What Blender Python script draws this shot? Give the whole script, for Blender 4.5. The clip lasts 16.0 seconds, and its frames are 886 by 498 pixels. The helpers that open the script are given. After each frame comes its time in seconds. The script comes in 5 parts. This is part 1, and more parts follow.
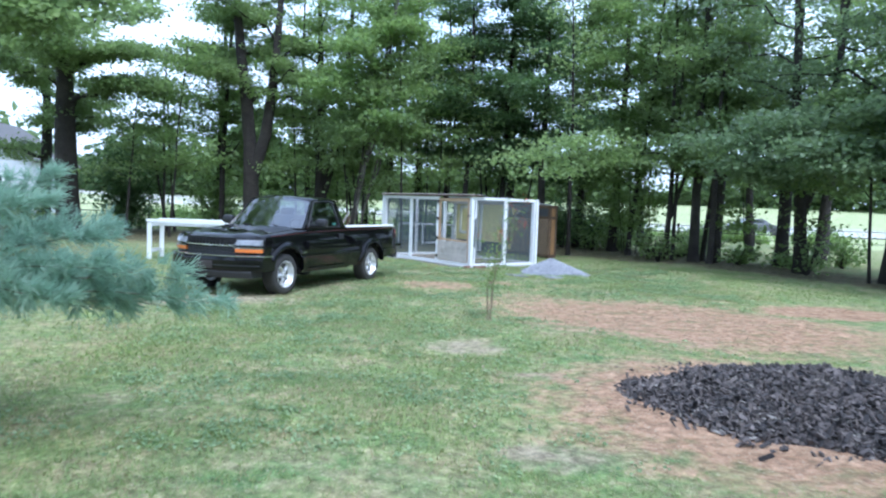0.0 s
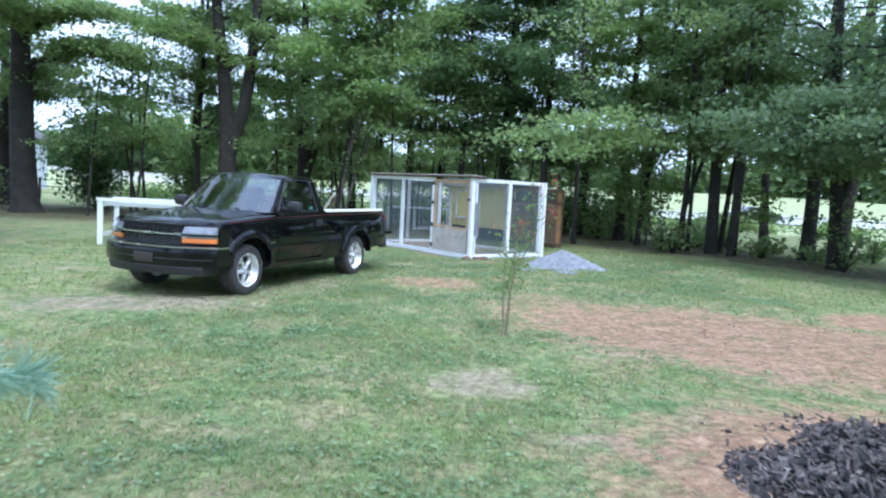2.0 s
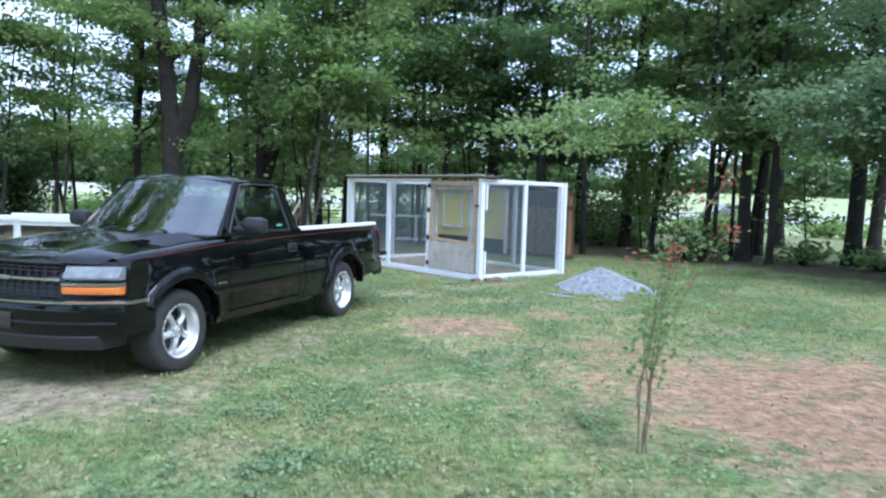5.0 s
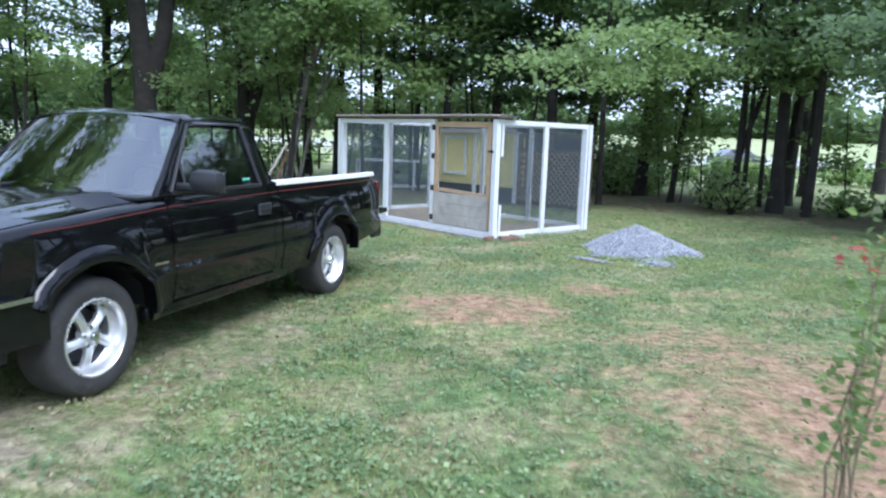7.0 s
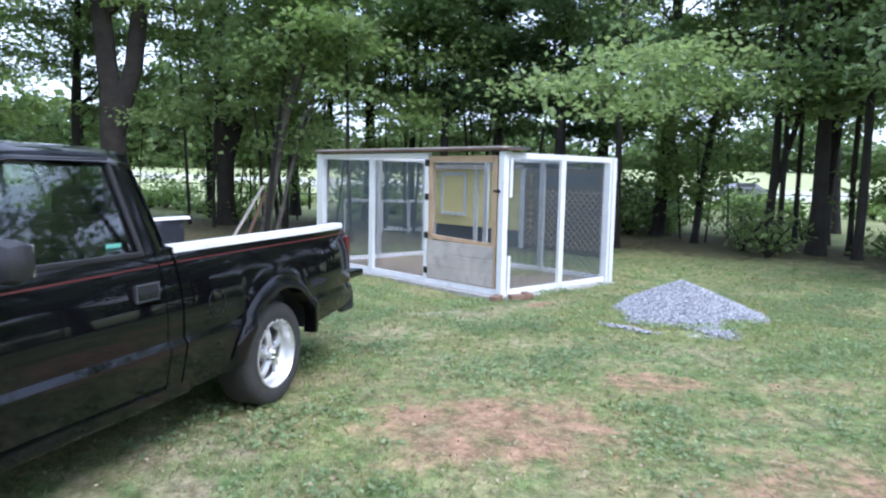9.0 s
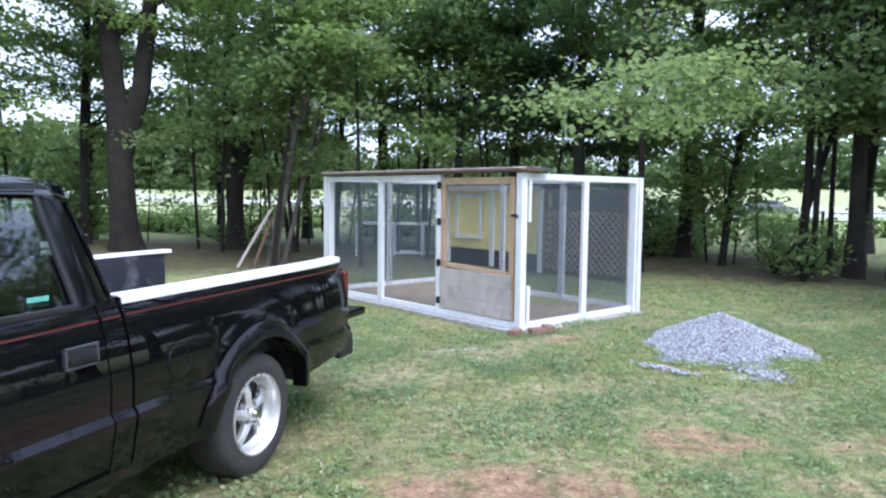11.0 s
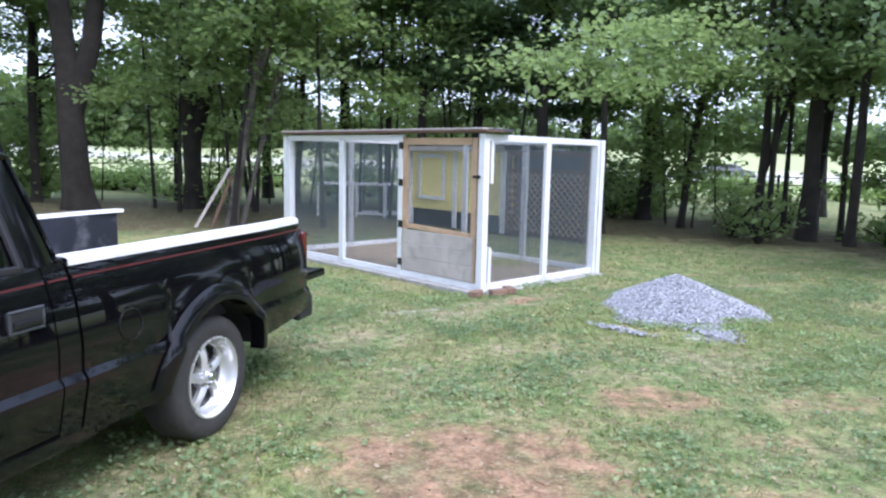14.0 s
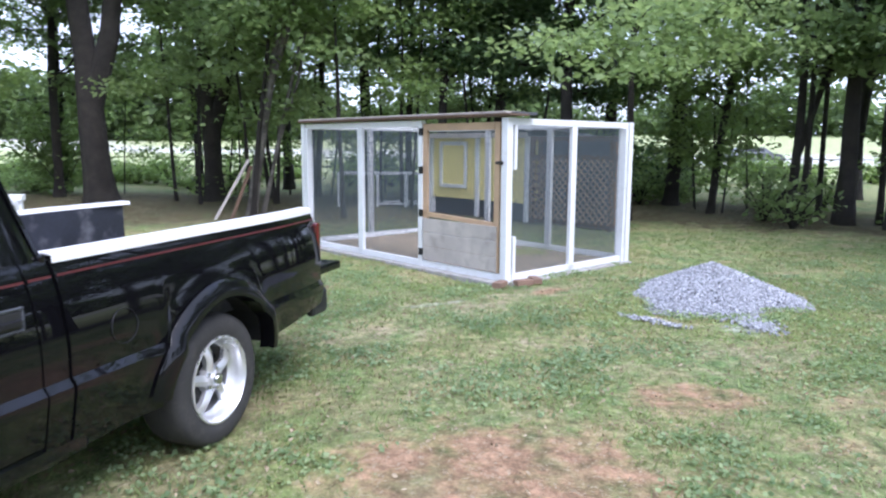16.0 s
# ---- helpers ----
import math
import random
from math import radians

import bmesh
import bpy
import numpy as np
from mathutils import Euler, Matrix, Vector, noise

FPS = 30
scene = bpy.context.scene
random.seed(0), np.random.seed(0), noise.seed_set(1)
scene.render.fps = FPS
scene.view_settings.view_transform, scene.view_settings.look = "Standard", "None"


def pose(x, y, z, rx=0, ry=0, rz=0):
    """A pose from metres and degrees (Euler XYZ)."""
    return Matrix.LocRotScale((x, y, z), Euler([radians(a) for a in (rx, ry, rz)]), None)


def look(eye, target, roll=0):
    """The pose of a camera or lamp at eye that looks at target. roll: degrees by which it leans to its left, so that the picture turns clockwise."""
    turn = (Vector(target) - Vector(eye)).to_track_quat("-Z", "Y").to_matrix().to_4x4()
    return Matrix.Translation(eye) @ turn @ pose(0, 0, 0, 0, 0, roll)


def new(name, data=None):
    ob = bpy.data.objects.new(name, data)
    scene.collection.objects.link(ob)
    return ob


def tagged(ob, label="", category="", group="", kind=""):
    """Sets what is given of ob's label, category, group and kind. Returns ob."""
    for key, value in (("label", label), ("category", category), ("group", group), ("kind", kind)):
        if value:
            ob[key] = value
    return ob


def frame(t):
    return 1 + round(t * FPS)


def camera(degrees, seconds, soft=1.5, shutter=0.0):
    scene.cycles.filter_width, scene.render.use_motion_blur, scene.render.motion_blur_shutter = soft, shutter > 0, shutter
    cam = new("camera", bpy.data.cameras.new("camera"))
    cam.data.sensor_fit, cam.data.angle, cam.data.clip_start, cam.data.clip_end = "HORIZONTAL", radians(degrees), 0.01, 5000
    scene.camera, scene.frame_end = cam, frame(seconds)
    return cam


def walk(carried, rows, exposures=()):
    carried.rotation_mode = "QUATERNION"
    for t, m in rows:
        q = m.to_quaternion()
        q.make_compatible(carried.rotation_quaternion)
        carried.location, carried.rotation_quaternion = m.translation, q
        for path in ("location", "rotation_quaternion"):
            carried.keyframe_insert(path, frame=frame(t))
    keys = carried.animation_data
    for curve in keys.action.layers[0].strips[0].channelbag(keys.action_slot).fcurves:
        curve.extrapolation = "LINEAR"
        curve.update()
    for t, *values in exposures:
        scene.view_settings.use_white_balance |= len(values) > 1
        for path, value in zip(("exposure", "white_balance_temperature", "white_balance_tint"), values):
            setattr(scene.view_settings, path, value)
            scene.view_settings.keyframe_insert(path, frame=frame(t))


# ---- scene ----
cam = camera(64.0, 16.0, soft=2.2, shutter=0.5)
PATH = [
    (0, (0.102, 0.603, 1.455), (0.08, 2.599, 1.337), 2.1),
    (0.5, (0.079, 1.17, 1.455), (0.04, 3.166, 1.337), 1.3),
    (1, (0.031, 1.695, 1.44), (-0.075, 3.688, 1.298), 2.1),
    (1.5, (-0.048, 2.221, 1.437), (0.031, 4.215, 1.306), 1.3),
    (2, (-0.077, 2.701, 1.443), (-0.065, 4.694, 1.278), 3.0),
    (2.5, (-0.163, 3.199, 1.437), (-0.1, 5.192, 1.277), 3.2),
    (3, (-0.192, 3.669, 1.433), (-0.142, 5.662, 1.277), 1.2),
    (3.5, (-0.284, 4.129, 1.413), (-0.242, 6.125, 1.295), 2.6),
    (3.7, (-0.373, 4.382, 1.416), (-0.265, 6.375, 1.283), 2.1),
    (5.8, (-0.876, 6.627, 1.432), (-0.742, 8.617, 1.281), 1.4),
    (6, (-0.89, 6.758, 1.472), (-0.689, 8.744, 1.359), 0.6),
    (6.5, (-0.888, 7.202, 1.441), (-0.698, 9.182, 1.234), 0.7),
    (7, (-0.886, 7.666, 1.427), (-0.74, 9.637, 1.12), 2.0),
    (7.5, (-0.903, 8.201, 1.462), (-0.675, 10.174, 1.221), -0.1),
    (8, (-0.796, 8.721, 1.454), (-0.635, 10.705, 1.257), 1.3),
    (8.2, (-0.768, 8.908, 1.43), (-0.615, 10.892, 1.228), 1.5),
    (10.3, (-0.63, 10.225, 1.488), (-0.505, 12.21, 1.282), 0.7),
    (10.5, (-0.619, 10.23, 1.503), (-0.471, 12.219, 1.359), 1.9),
    (11, (-0.626, 10.259, 1.479), (-0.53, 12.251, 1.328), 0.7),
    (11.5, (-0.62, 10.264, 1.485), (-0.407, 12.246, 1.325), 1.0),
    (12, (-0.618, 10.261, 1.484), (-0.383, 12.237, 1.283), 1.6),
    (12.5, (-0.611, 10.25, 1.489), (-0.382, 12.229, 1.307), 1.1),
    (13, (-0.609, 10.267, 1.482), (-0.381, 12.242, 1.263), 0.7),
    (13.5, (-0.599, 10.269, 1.481), (-0.345, 12.233, 1.206), 0.8),
    (14, (-0.605, 10.289, 1.482), (-0.405, 12.262, 1.223), 1.3),
    (14.5, (-0.601, 10.293, 1.479), (-0.428, 12.266, 1.201), 1.2),
    (15, (-0.586, 10.299, 1.471), (-0.406, 12.271, 1.188), 1.4),
    (15.5, (-0.549, 10.345, 1.463), (-0.445, 12.32, 1.165), 1.2),
    (16, (-0.565, 10.573, 1.449), (-0.431, 12.547, 1.159), 0.3),
]
EXPOSURES = [(0, 1.62, 5060, 11), (3.5, 1.62, 5060, 11.5), (6.5, 1.6, 5200, 13), (8, 1.66, 5330, 16.5), (11, 1.72, 5450, 19), (16, 1.76, 5530, 21)]
walk(cam, [(t, look(eye, target, roll)) for t, eye, target, roll in PATH], EXPOSURES)

# ---- world, sun and exposure ----
world = bpy.data.worlds.new("sky")
scene.world = world
world.use_nodes = True
wn, wl = world.node_tree.nodes, world.node_tree.links
sky = wn.new("ShaderNodeTexSky")
sky.sky_type = "NISHITA"
sky.sun_disc = False
sky.sun_elevation, sky.sun_rotation = radians(54), radians(149)
sky.air_density, sky.dust_density, sky.ozone_density = 1.0, 3.0, 1.0
# thin broken cloud over the blue
cloud = wn.new("ShaderNodeTexNoise")
cloud.inputs["Scale"].default_value, cloud.inputs["Detail"].default_value = 3.0, 6.0
wl.new(wn.new("ShaderNodeTexCoord").outputs["Generated"], cloud.inputs["Vector"])
cover = wn.new("ShaderNodeMapRange")
cover.inputs[1].default_value, cover.inputs[2].default_value, cover.inputs[3].default_value, cover.inputs[4].default_value = 0.33, 0.6, 0.5, 0.95
wl.new(cloud.outputs[0], cover.inputs[0])
veil = wn.new("ShaderNodeMix")
veil.data_type = "RGBA"
veil.inputs[7].default_value = (3.5, 3.8, 4.2, 1)
wl.new(cover.outputs[0], veil.inputs[0])
wl.new(sky.outputs[0], veil.inputs[6])
wl.new(veil.outputs[2], wn["Background"].inputs[0])
wn["Background"].inputs[1].default_value = 0.15
sun = new("sun", bpy.data.lights.new("sun", "SUN"))
sun.data.energy, sun.data.angle, sun.data.color = 1.05, radians(30), (1.0, 0.96, 0.9)
sun.matrix_world = look((0, 0, 0), (-0.3, 0.5, -0.81))

# ---- materials ----
RNG = np.random.default_rng(7)


def nodes_of(name):
    m = bpy.data.materials.new(name)
    m.use_nodes = True
    nt = m.node_tree
    return m, nt.nodes, nt.links, nt.nodes["Principled BSDF"]


def noise_node(n, l, scale, detail=4.0, coord="Object", rough=0.6):
    tc = n.new("ShaderNodeTexCoord")
    t = n.new("ShaderNodeTexNoise")
    t.inputs["Scale"].default_value, t.inputs["Detail"].default_value, t.inputs["Roughness"].default_value = scale, detail, rough
    l.new(tc.outputs[coord], t.inputs["Vector"])
    return t


def ramp_node(n, l, src, stops):
    r = n.new("ShaderNodeValToRGB")
    e = r.color_ramp.elements
    while len(e) < len(stops):
        e.new(0.5)
    for k, (p, c) in zip(e, stops):
        k.position, k.color = p, (*c, 1) if len(c) == 3 else c
    l.new(src, r.inputs[0])
    return r


def mix_node(n, l, fac, a, b, mode="MIX"):
    m = n.new("ShaderNodeMix")
    m.data_type, m.blend_type = "RGBA", mode
    for sock, v in ((m.inputs[0], fac), (m.inputs[6], a), (m.inputs[7], b)):
        if isinstance(v, bpy.types.NodeSocket):
            l.new(v, sock)
        elif isinstance(v, (int, float)):
            sock.default_value = v
        else:
            sock.default_value = (*v, 1)
    return m.outputs[2]


def bump_node(n, l, height, strength, dist=0.01):
    b = n.new("ShaderNodeBump")
    b.inputs["Strength"].default_value, b.inputs["Distance"].default_value = strength, dist
    l.new(height, b.inputs["Height"])
    return b


def surface(name, colour, rough=0.6, metal=0.0, var=0.15, scale=6.0, fine=90.0, bump=0.15, coat=0.0, dirt=None, dirt_amount=0.3, grain=None, relief=0.004):
    """A painted, wooden, metal or plastic surface with stains at one scale and grain at another."""
    m, n, l, p = nodes_of(name)
    big, small = noise_node(n, l, scale), noise_node(n, l, fine, 3)
    if grain:
        mp = n.new("ShaderNodeMapping")
        mp.inputs["Scale"].default_value = grain
        l.new(n.new("ShaderNodeTexCoord").outputs["Object"], mp.inputs[0])
        l.new(mp.outputs[0], small.inputs["Vector"])
    lo, hi = [c * (1 - var) for c in colour], [min(1, c * (1 + var)) for c in colour]
    c = ramp_node(n, l, big.outputs[0], [(0.3, lo), (0.7, hi)]).outputs[0]
    f = ramp_node(n, l, small.outputs[0], [(0.3, [1 - var * 0.8] * 3), (0.7, [1 + var * 0.3] * 3)])
    c = mix_node(n, l, 1.0, c, f.outputs[0], "MULTIPLY")
    if dirt:
        d = noise_node(n, l, scale * 2.3, 6)
        k = ramp_node(n, l, d.outputs[0], [(0.52, (0, 0, 0)), (0.72, [dirt_amount] * 3)])
        c = mix_node(n, l, k.outputs[0], c, dirt)
    l.new(c, p.inputs["Base Color"])
    r = ramp_node(n, l, big.outputs[0], [(0.3, [max(0, rough - 0.08)] * 3), (0.7, [min(1, rough + 0.08)] * 3)])
    l.new(r.outputs[0], p.inputs["Roughness"])
    p.inputs["Metallic"].default_value = metal
    p.inputs["Coat Weight"].default_value = coat
    p.inputs["Coat Roughness"].default_value = 0.04
    if bump:
        l.new(bump_node(n, l, small.outputs[0], bump, relief).outputs[0], p.inputs["Normal"])
    return m


def leaf_material(name, dark, light, through_colour):
    m, n, l, p = nodes_of(name)
    geo = n.new("ShaderNodeNewGeometry")
    c = ramp_node(n, l, geo.outputs["Random Per Island"], [(0.0, dark), (0.75, light), (1.0, [v * 1.35 for v in light])])
    big = noise_node(n, l, 0.35, 2)
    f = ramp_node(n, l, big.outputs[0], [(0.35, (0.7, 0.75, 0.75)), (0.65, (1.15, 1.1, 0.95))])
    col = mix_node(n, l, 1.0, c.outputs[0], f.outputs[0], "MULTIPLY")
    l.new(col, p.inputs["Base Color"])
    p.inputs["Roughness"].default_value = 0.55
    tr = n.new("ShaderNodeBsdfTranslucent")
    tr.inputs[0].default_value = (*through_colour, 1)
    ms = n.new("ShaderNodeMixShader")
    ms.inputs[0].default_value = 0.52
    l.new(p.outputs[0], ms.inputs[1])
    l.new(tr.outputs[0], ms.inputs[2])
    l.new(ms.outputs[0], n["Material Output"].inputs[0])
    return m


def glass_material(name, tint, gloss=0.03, index=2.4):
    m, n, l, p = nodes_of(name)
    n.remove(p)
    tr, gl, fr, ms = (n.new("ShaderNode" + k) for k in ("BsdfTransparent", "BsdfGlossy", "Fresnel", "MixShader"))
    tr.inputs[0].default_value = (*tint, 1)
    gl.inputs["Roughness"].default_value = gloss
    fr.inputs["IOR"].default_value = index
    for a, b in ((fr.outputs[0], ms.inputs[0]), (tr.outputs[0], ms.inputs[1]), (gl.outputs[0], ms.inputs[2]), (ms.outputs[0], n["Material Output"].inputs[0])):
        l.new(a, b)
    return m


def screen_material(name, colour, pitch, cover):
    """Woven wire cloth: thin wires on a square grid, open between."""
    m, n, l, p = nodes_of(name)
    tc = n.new("ShaderNodeTexCoord")
    sep = n.new("ShaderNodeSeparateXYZ")
    l.new(tc.outputs["UV"], sep.inputs[0])
    wires = []
    for i in (0, 1):
        a, b, c = (n.new("ShaderNodeMath") for _ in range(3))
        a.operation, b.operation, c.operation = "DIVIDE", "FRACT", "LESS_THAN"
        l.new(sep.outputs[i], a.inputs[0])
        a.inputs[1].default_value = pitch
        l.new(a.outputs[0], b.inputs[0])
        l.new(b.outputs[0], c.inputs[0])
        c.inputs[1].default_value = cover
        wires.append(c)
    mx = n.new("ShaderNodeMath")
    mx.operation = "MAXIMUM"
    l.new(wires[0].outputs[0], mx.inputs[0])
    l.new(wires[1].outputs[0], mx.inputs[1])
    tr, ms = n.new("ShaderNodeBsdfTransparent"), n.new("ShaderNodeMixShader")
    p.inputs["Base Color"].default_value = (*colour, 1)
    p.inputs["Roughness"].default_value, p.inputs["Metallic"].default_value = 0.45, 0.3
    l.new(mx.outputs[0], ms.inputs[0])
    l.new(tr.outputs[0], ms.inputs[1])
    l.new(p.outputs[0], ms.inputs[2])
    l.new(ms.outputs[0], n["Material Output"].inputs[0])
    return m


def ground_material():
    m, n, l, p = nodes_of("lawn_ground")
    def attr(k):
        a = n.new("ShaderNodeAttribute")
        a.attribute_name = k
        return a.outputs["Fac"]
    big, mid, fine = noise_node(n, l, 0.5, 5), noise_node(n, l, 4.0, 5), noise_node(n, l, 55.0, 4)
    g1 = ramp_node(n, l, mid.outputs[0], [(0.3, (0.115, 0.175, 0.068)), (0.52, (0.2, 0.265, 0.103)), (0.72, (0.35, 0.35, 0.17))])
    g2 = ramp_node(n, l, big.outputs[0], [(0.35, (0.8, 0.95, 0.9)), (0.65, (1.2, 1.1, 1.0))])
    grass = mix_node(n, l, 1.0, g1.outputs[0], g2.outputs[0], "MULTIPLY")
    dry = noise_node(n, l, 1.7, 7, rough=0.72)
    dk = ramp_node(n, l, dry.outputs[0], [(0.42, (0, 0, 0)), (0.64, (0.75, 0.75, 0.75))])
    grass = mix_node(n, l, dk.outputs[0], grass, (0.39, 0.315, 0.18))
    clay = ramp_node(n, l, mid.outputs[0], [(0.3, (0.28, 0.15, 0.092)), (0.7, (0.46, 0.29, 0.185))])
    straw = ramp_node(n, l, mid.outputs[0], [(0.3, (0.26, 0.215, 0.135)), (0.7, (0.4, 0.34, 0.235))])
    # leaf floor of the wood, darkened for the shade under the crowns
    shaded_litter = ramp_node(n, l, fine.outputs[0], [(0.35, (0.045, 0.036, 0.018)), (0.65, (0.11, 0.09, 0.05))])
    # far field: a paler base colour stands in for full sun on it
    sunlit_field = ramp_node(n, l, big.outputs[0], [(0.3, (0.3, 0.38, 0.16)), (0.7, (0.48, 0.49, 0.27))])
    # own tone of the gravel patches; on the far band also painted sunlight
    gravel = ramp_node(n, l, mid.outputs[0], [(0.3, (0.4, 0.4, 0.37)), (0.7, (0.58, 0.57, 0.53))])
    c = grass
    for key, src in (("straw", straw), ("clay", clay), ("sunlit_field", sunlit_field), ("shaded_litter", shaded_litter), ("gravel", gravel)):
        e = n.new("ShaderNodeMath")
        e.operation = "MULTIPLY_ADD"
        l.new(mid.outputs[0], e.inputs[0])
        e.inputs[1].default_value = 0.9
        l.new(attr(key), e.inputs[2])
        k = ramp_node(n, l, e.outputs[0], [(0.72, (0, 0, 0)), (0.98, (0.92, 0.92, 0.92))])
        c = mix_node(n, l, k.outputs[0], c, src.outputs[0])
    for src, lo_, hi_ in ((fine, 0.72, 1.2), (noise_node(n, l, 13.0, 4), 0.6, 1.38)):
        f = ramp_node(n, l, src.outputs[0], [(0.32, [lo_] * 3), (0.68, [hi_] * 3)])
        c = mix_node(n, l, 1.0, c, f.outputs[0], "MULTIPLY")
    # small flecks of straw, soil and grit
    fleck = noise_node(n, l, 34.0, 6, rough=0.8)
    k = ramp_node(n, l, fleck.outputs[0], [(0.56, (0, 0, 0)), (0.62, (0.6, 0.6, 0.6))])
    c = mix_node(n, l, k.outputs[0], c, (0.56, 0.48, 0.34))
    soil_ = noise_node(n, l, 27.0, 6, rough=0.8)
    k = ramp_node(n, l, soil_.outputs[0], [(0.57, (0, 0, 0)), (0.63, (0.5, 0.5, 0.5))])
    c = mix_node(n, l, k.outputs[0], c, (0.2, 0.15, 0.09))
    l.new(c, p.inputs["Base Color"])
    p.inputs["Roughness"].default_value = 0.95
    p.inputs["Specular IOR Level"].default_value = 0.15
    l.new(bump_node(n, l, fleck.outputs[0], 0.8, 0.03).outputs[0], p.inputs["Normal"])
    return m


def stones_material(name, a, b, rough=0.85):
    m, n, l, p = nodes_of(name)
    geo = n.new("ShaderNodeNewGeometry")
    c = ramp_node(n, l, geo.outputs["Random Per Island"], [(0.0, a), (1.0, b)])
    f = ramp_node(n, l, noise_node(n, l, 60, 3).outputs[0], [(0.3, (0.75, 0.75, 0.75)), (0.7, (1.15, 1.15, 1.15))])
    l.new(mix_node(n, l, 1.0, c.outputs[0], f.outputs[0], "MULTIPLY"), p.inputs["Base Color"])
    p.inputs["Roughness"].default_value = rough
    return m


M_GROUND = ground_material()
M_BLADE = leaf_material("grass_blade", (0.12, 0.185, 0.07), (0.31, 0.385, 0.155), (0.28, 0.36, 0.12))
M_DRYBLADE = leaf_material("dry_grass_blade", (0.2, 0.17, 0.08), (0.4, 0.35, 0.2), (0.3, 0.27, 0.14))
M_LEAF_OAK = leaf_material("oak_leaf", (0.075, 0.115, 0.052), (0.19, 0.26, 0.108), (0.33, 0.45, 0.16))
M_LEAF_MAPLE = leaf_material("maple_leaf", (0.065, 0.11, 0.044), (0.185, 0.27, 0.1), (0.33, 0.46, 0.14))
M_LEAF_DARK = leaf_material("cedar_leaf", (0.045, 0.08, 0.04), (0.1, 0.16, 0.07), (0.16, 0.26, 0.09))
# oak leaf toned grey-green, skylight on the right-hand trees put into its colour
M_LEAF_SKYLIT = leaf_material("skylit_oak_leaf", (0.1, 0.145, 0.085), (0.21, 0.28, 0.165), (0.23, 0.33, 0.15))
M_LEAF_FAR = leaf_material("far_leaf", (0.07, 0.11, 0.05), (0.16, 0.22, 0.09), (0.18, 0.26, 0.09))
M_LEAF_BLUE = leaf_material("blue_green_leaf", (0.19, 0.29, 0.23), (0.34, 0.47, 0.38), (0.3, 0.46, 0.33))
M_LEAF_LIGHT = leaf_material("light_maple_leaf", (0.1, 0.15, 0.055), (0.25, 0.34, 0.15), (0.36, 0.48, 0.17))
# brighter leaf colour in place of sunlight reaching the undergrowth
M_LEAF_SUNNY = leaf_material("sunny_undergrowth", (0.12, 0.2, 0.06), (0.28, 0.38, 0.13), (0.3, 0.42, 0.12))
M_FLOWER = leaf_material("red_petal", (0.32, 0.05, 0.045), (0.48, 0.11, 0.1), (0.5, 0.12, 0.08))
M_BARK = surface("dark_bark", (0.04, 0.034, 0.028), 0.9, var=0.6, scale=3, fine=14, bump=1.0, grain=(16, 16, 3), relief=0.03)
M_BARK_PALE = surface("pale_bark", (0.16, 0.145, 0.125), 0.9, var=0.6, scale=4, fine=14, bump=0.8, grain=(18, 18, 4), dirt=(0.03, 0.035, 0.025), dirt_amount=0.8, relief=0.02)
M_WHITE = surface("white_paint", (0.74, 0.75, 0.76), 0.5, var=0.04, scale=5, fine=30, bump=0.12, grain=(40, 40, 4), dirt=(0.45, 0.42, 0.36), dirt_amount=0.25)
M_PINE = surface("raw_pine", (0.5, 0.345, 0.215), 0.65, var=0.15, scale=3, fine=30, bump=0.2, grain=(60, 60, 4))
M_GREYWOOD = surface("weathered_plank", (0.46, 0.42, 0.38), 0.85, var=0.16, scale=3, fine=20, bump=0.3, grain=(6, 6, 70), dirt=(0.22, 0.19, 0.16), dirt_amount=0.4)
M_BROWNWOOD = surface("brown_stained_wood", (0.12, 0.075, 0.047), 0.8, var=0.2, scale=3, fine=20, bump=0.3, grain=(20, 20, 20))
M_PLY = surface("orange_plywood", (0.3, 0.165, 0.07), 0.75, var=0.2, scale=3, fine=20, bump=0.2, grain=(6, 6, 50))
M_LATTICE = surface("tan_lattice_wood", (0.42, 0.3, 0.19), 0.75, var=0.15, bump=0.2)
M_YELLOW = surface("yellow_paint", (0.85, 0.73, 0.3), 0.55, var=0.06, scale=2, bump=0.1, grain=(4, 4, 60))
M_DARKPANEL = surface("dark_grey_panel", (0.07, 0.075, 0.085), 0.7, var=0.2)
M_TIN = surface("galvanised_tin", (0.5, 0.52, 0.54), 0.4, metal=0.8, var=0.1, scale=8, bump=0.05)
M_CONCRETE = surface("concrete_block", (0.36, 0.35, 0.33), 0.9, var=0.15, scale=5, fine=60, bump=0.5, dirt=(0.22, 0.18, 0.13), dirt_amount=0.5)
M_SAND = surface("dirt_floor", (0.3, 0.24, 0.17), 0.95, var=0.2, scale=4, fine=50, bump=0.6, dirt=(0.16, 0.12, 0.08), dirt_amount=0.5)
M_SCREEN = screen_material("wire_cloth", (0.095, 0.12, 0.135), 0.0127, 0.2)
M_BLACK_IRON = surface("black_iron", (0.03, 0.03, 0.03), 0.5, metal=0.6, var=0.2)
M_STONE = stones_material("grey_gravel", (0.19, 0.195, 0.21), (0.46, 0.47, 0.5))
M_CHIP = stones_material("charred_bark_chip", (0.012, 0.011, 0.012), (0.15, 0.125, 0.112), 0.85)
M_CHIPBASE = surface("charred_mulch", (0.02, 0.018, 0.018), 0.9, var=0.4, scale=20, bump=0.8)
M_PAINT = surface("black_car_paint", (0.004, 0.004, 0.005), 0.02, var=0.1, scale=2, bump=0.0)
M_PAINT_WORN = surface("faded_black_paint", (0.012, 0.012, 0.014), 0.3, var=0.25, scale=3, bump=0.0)
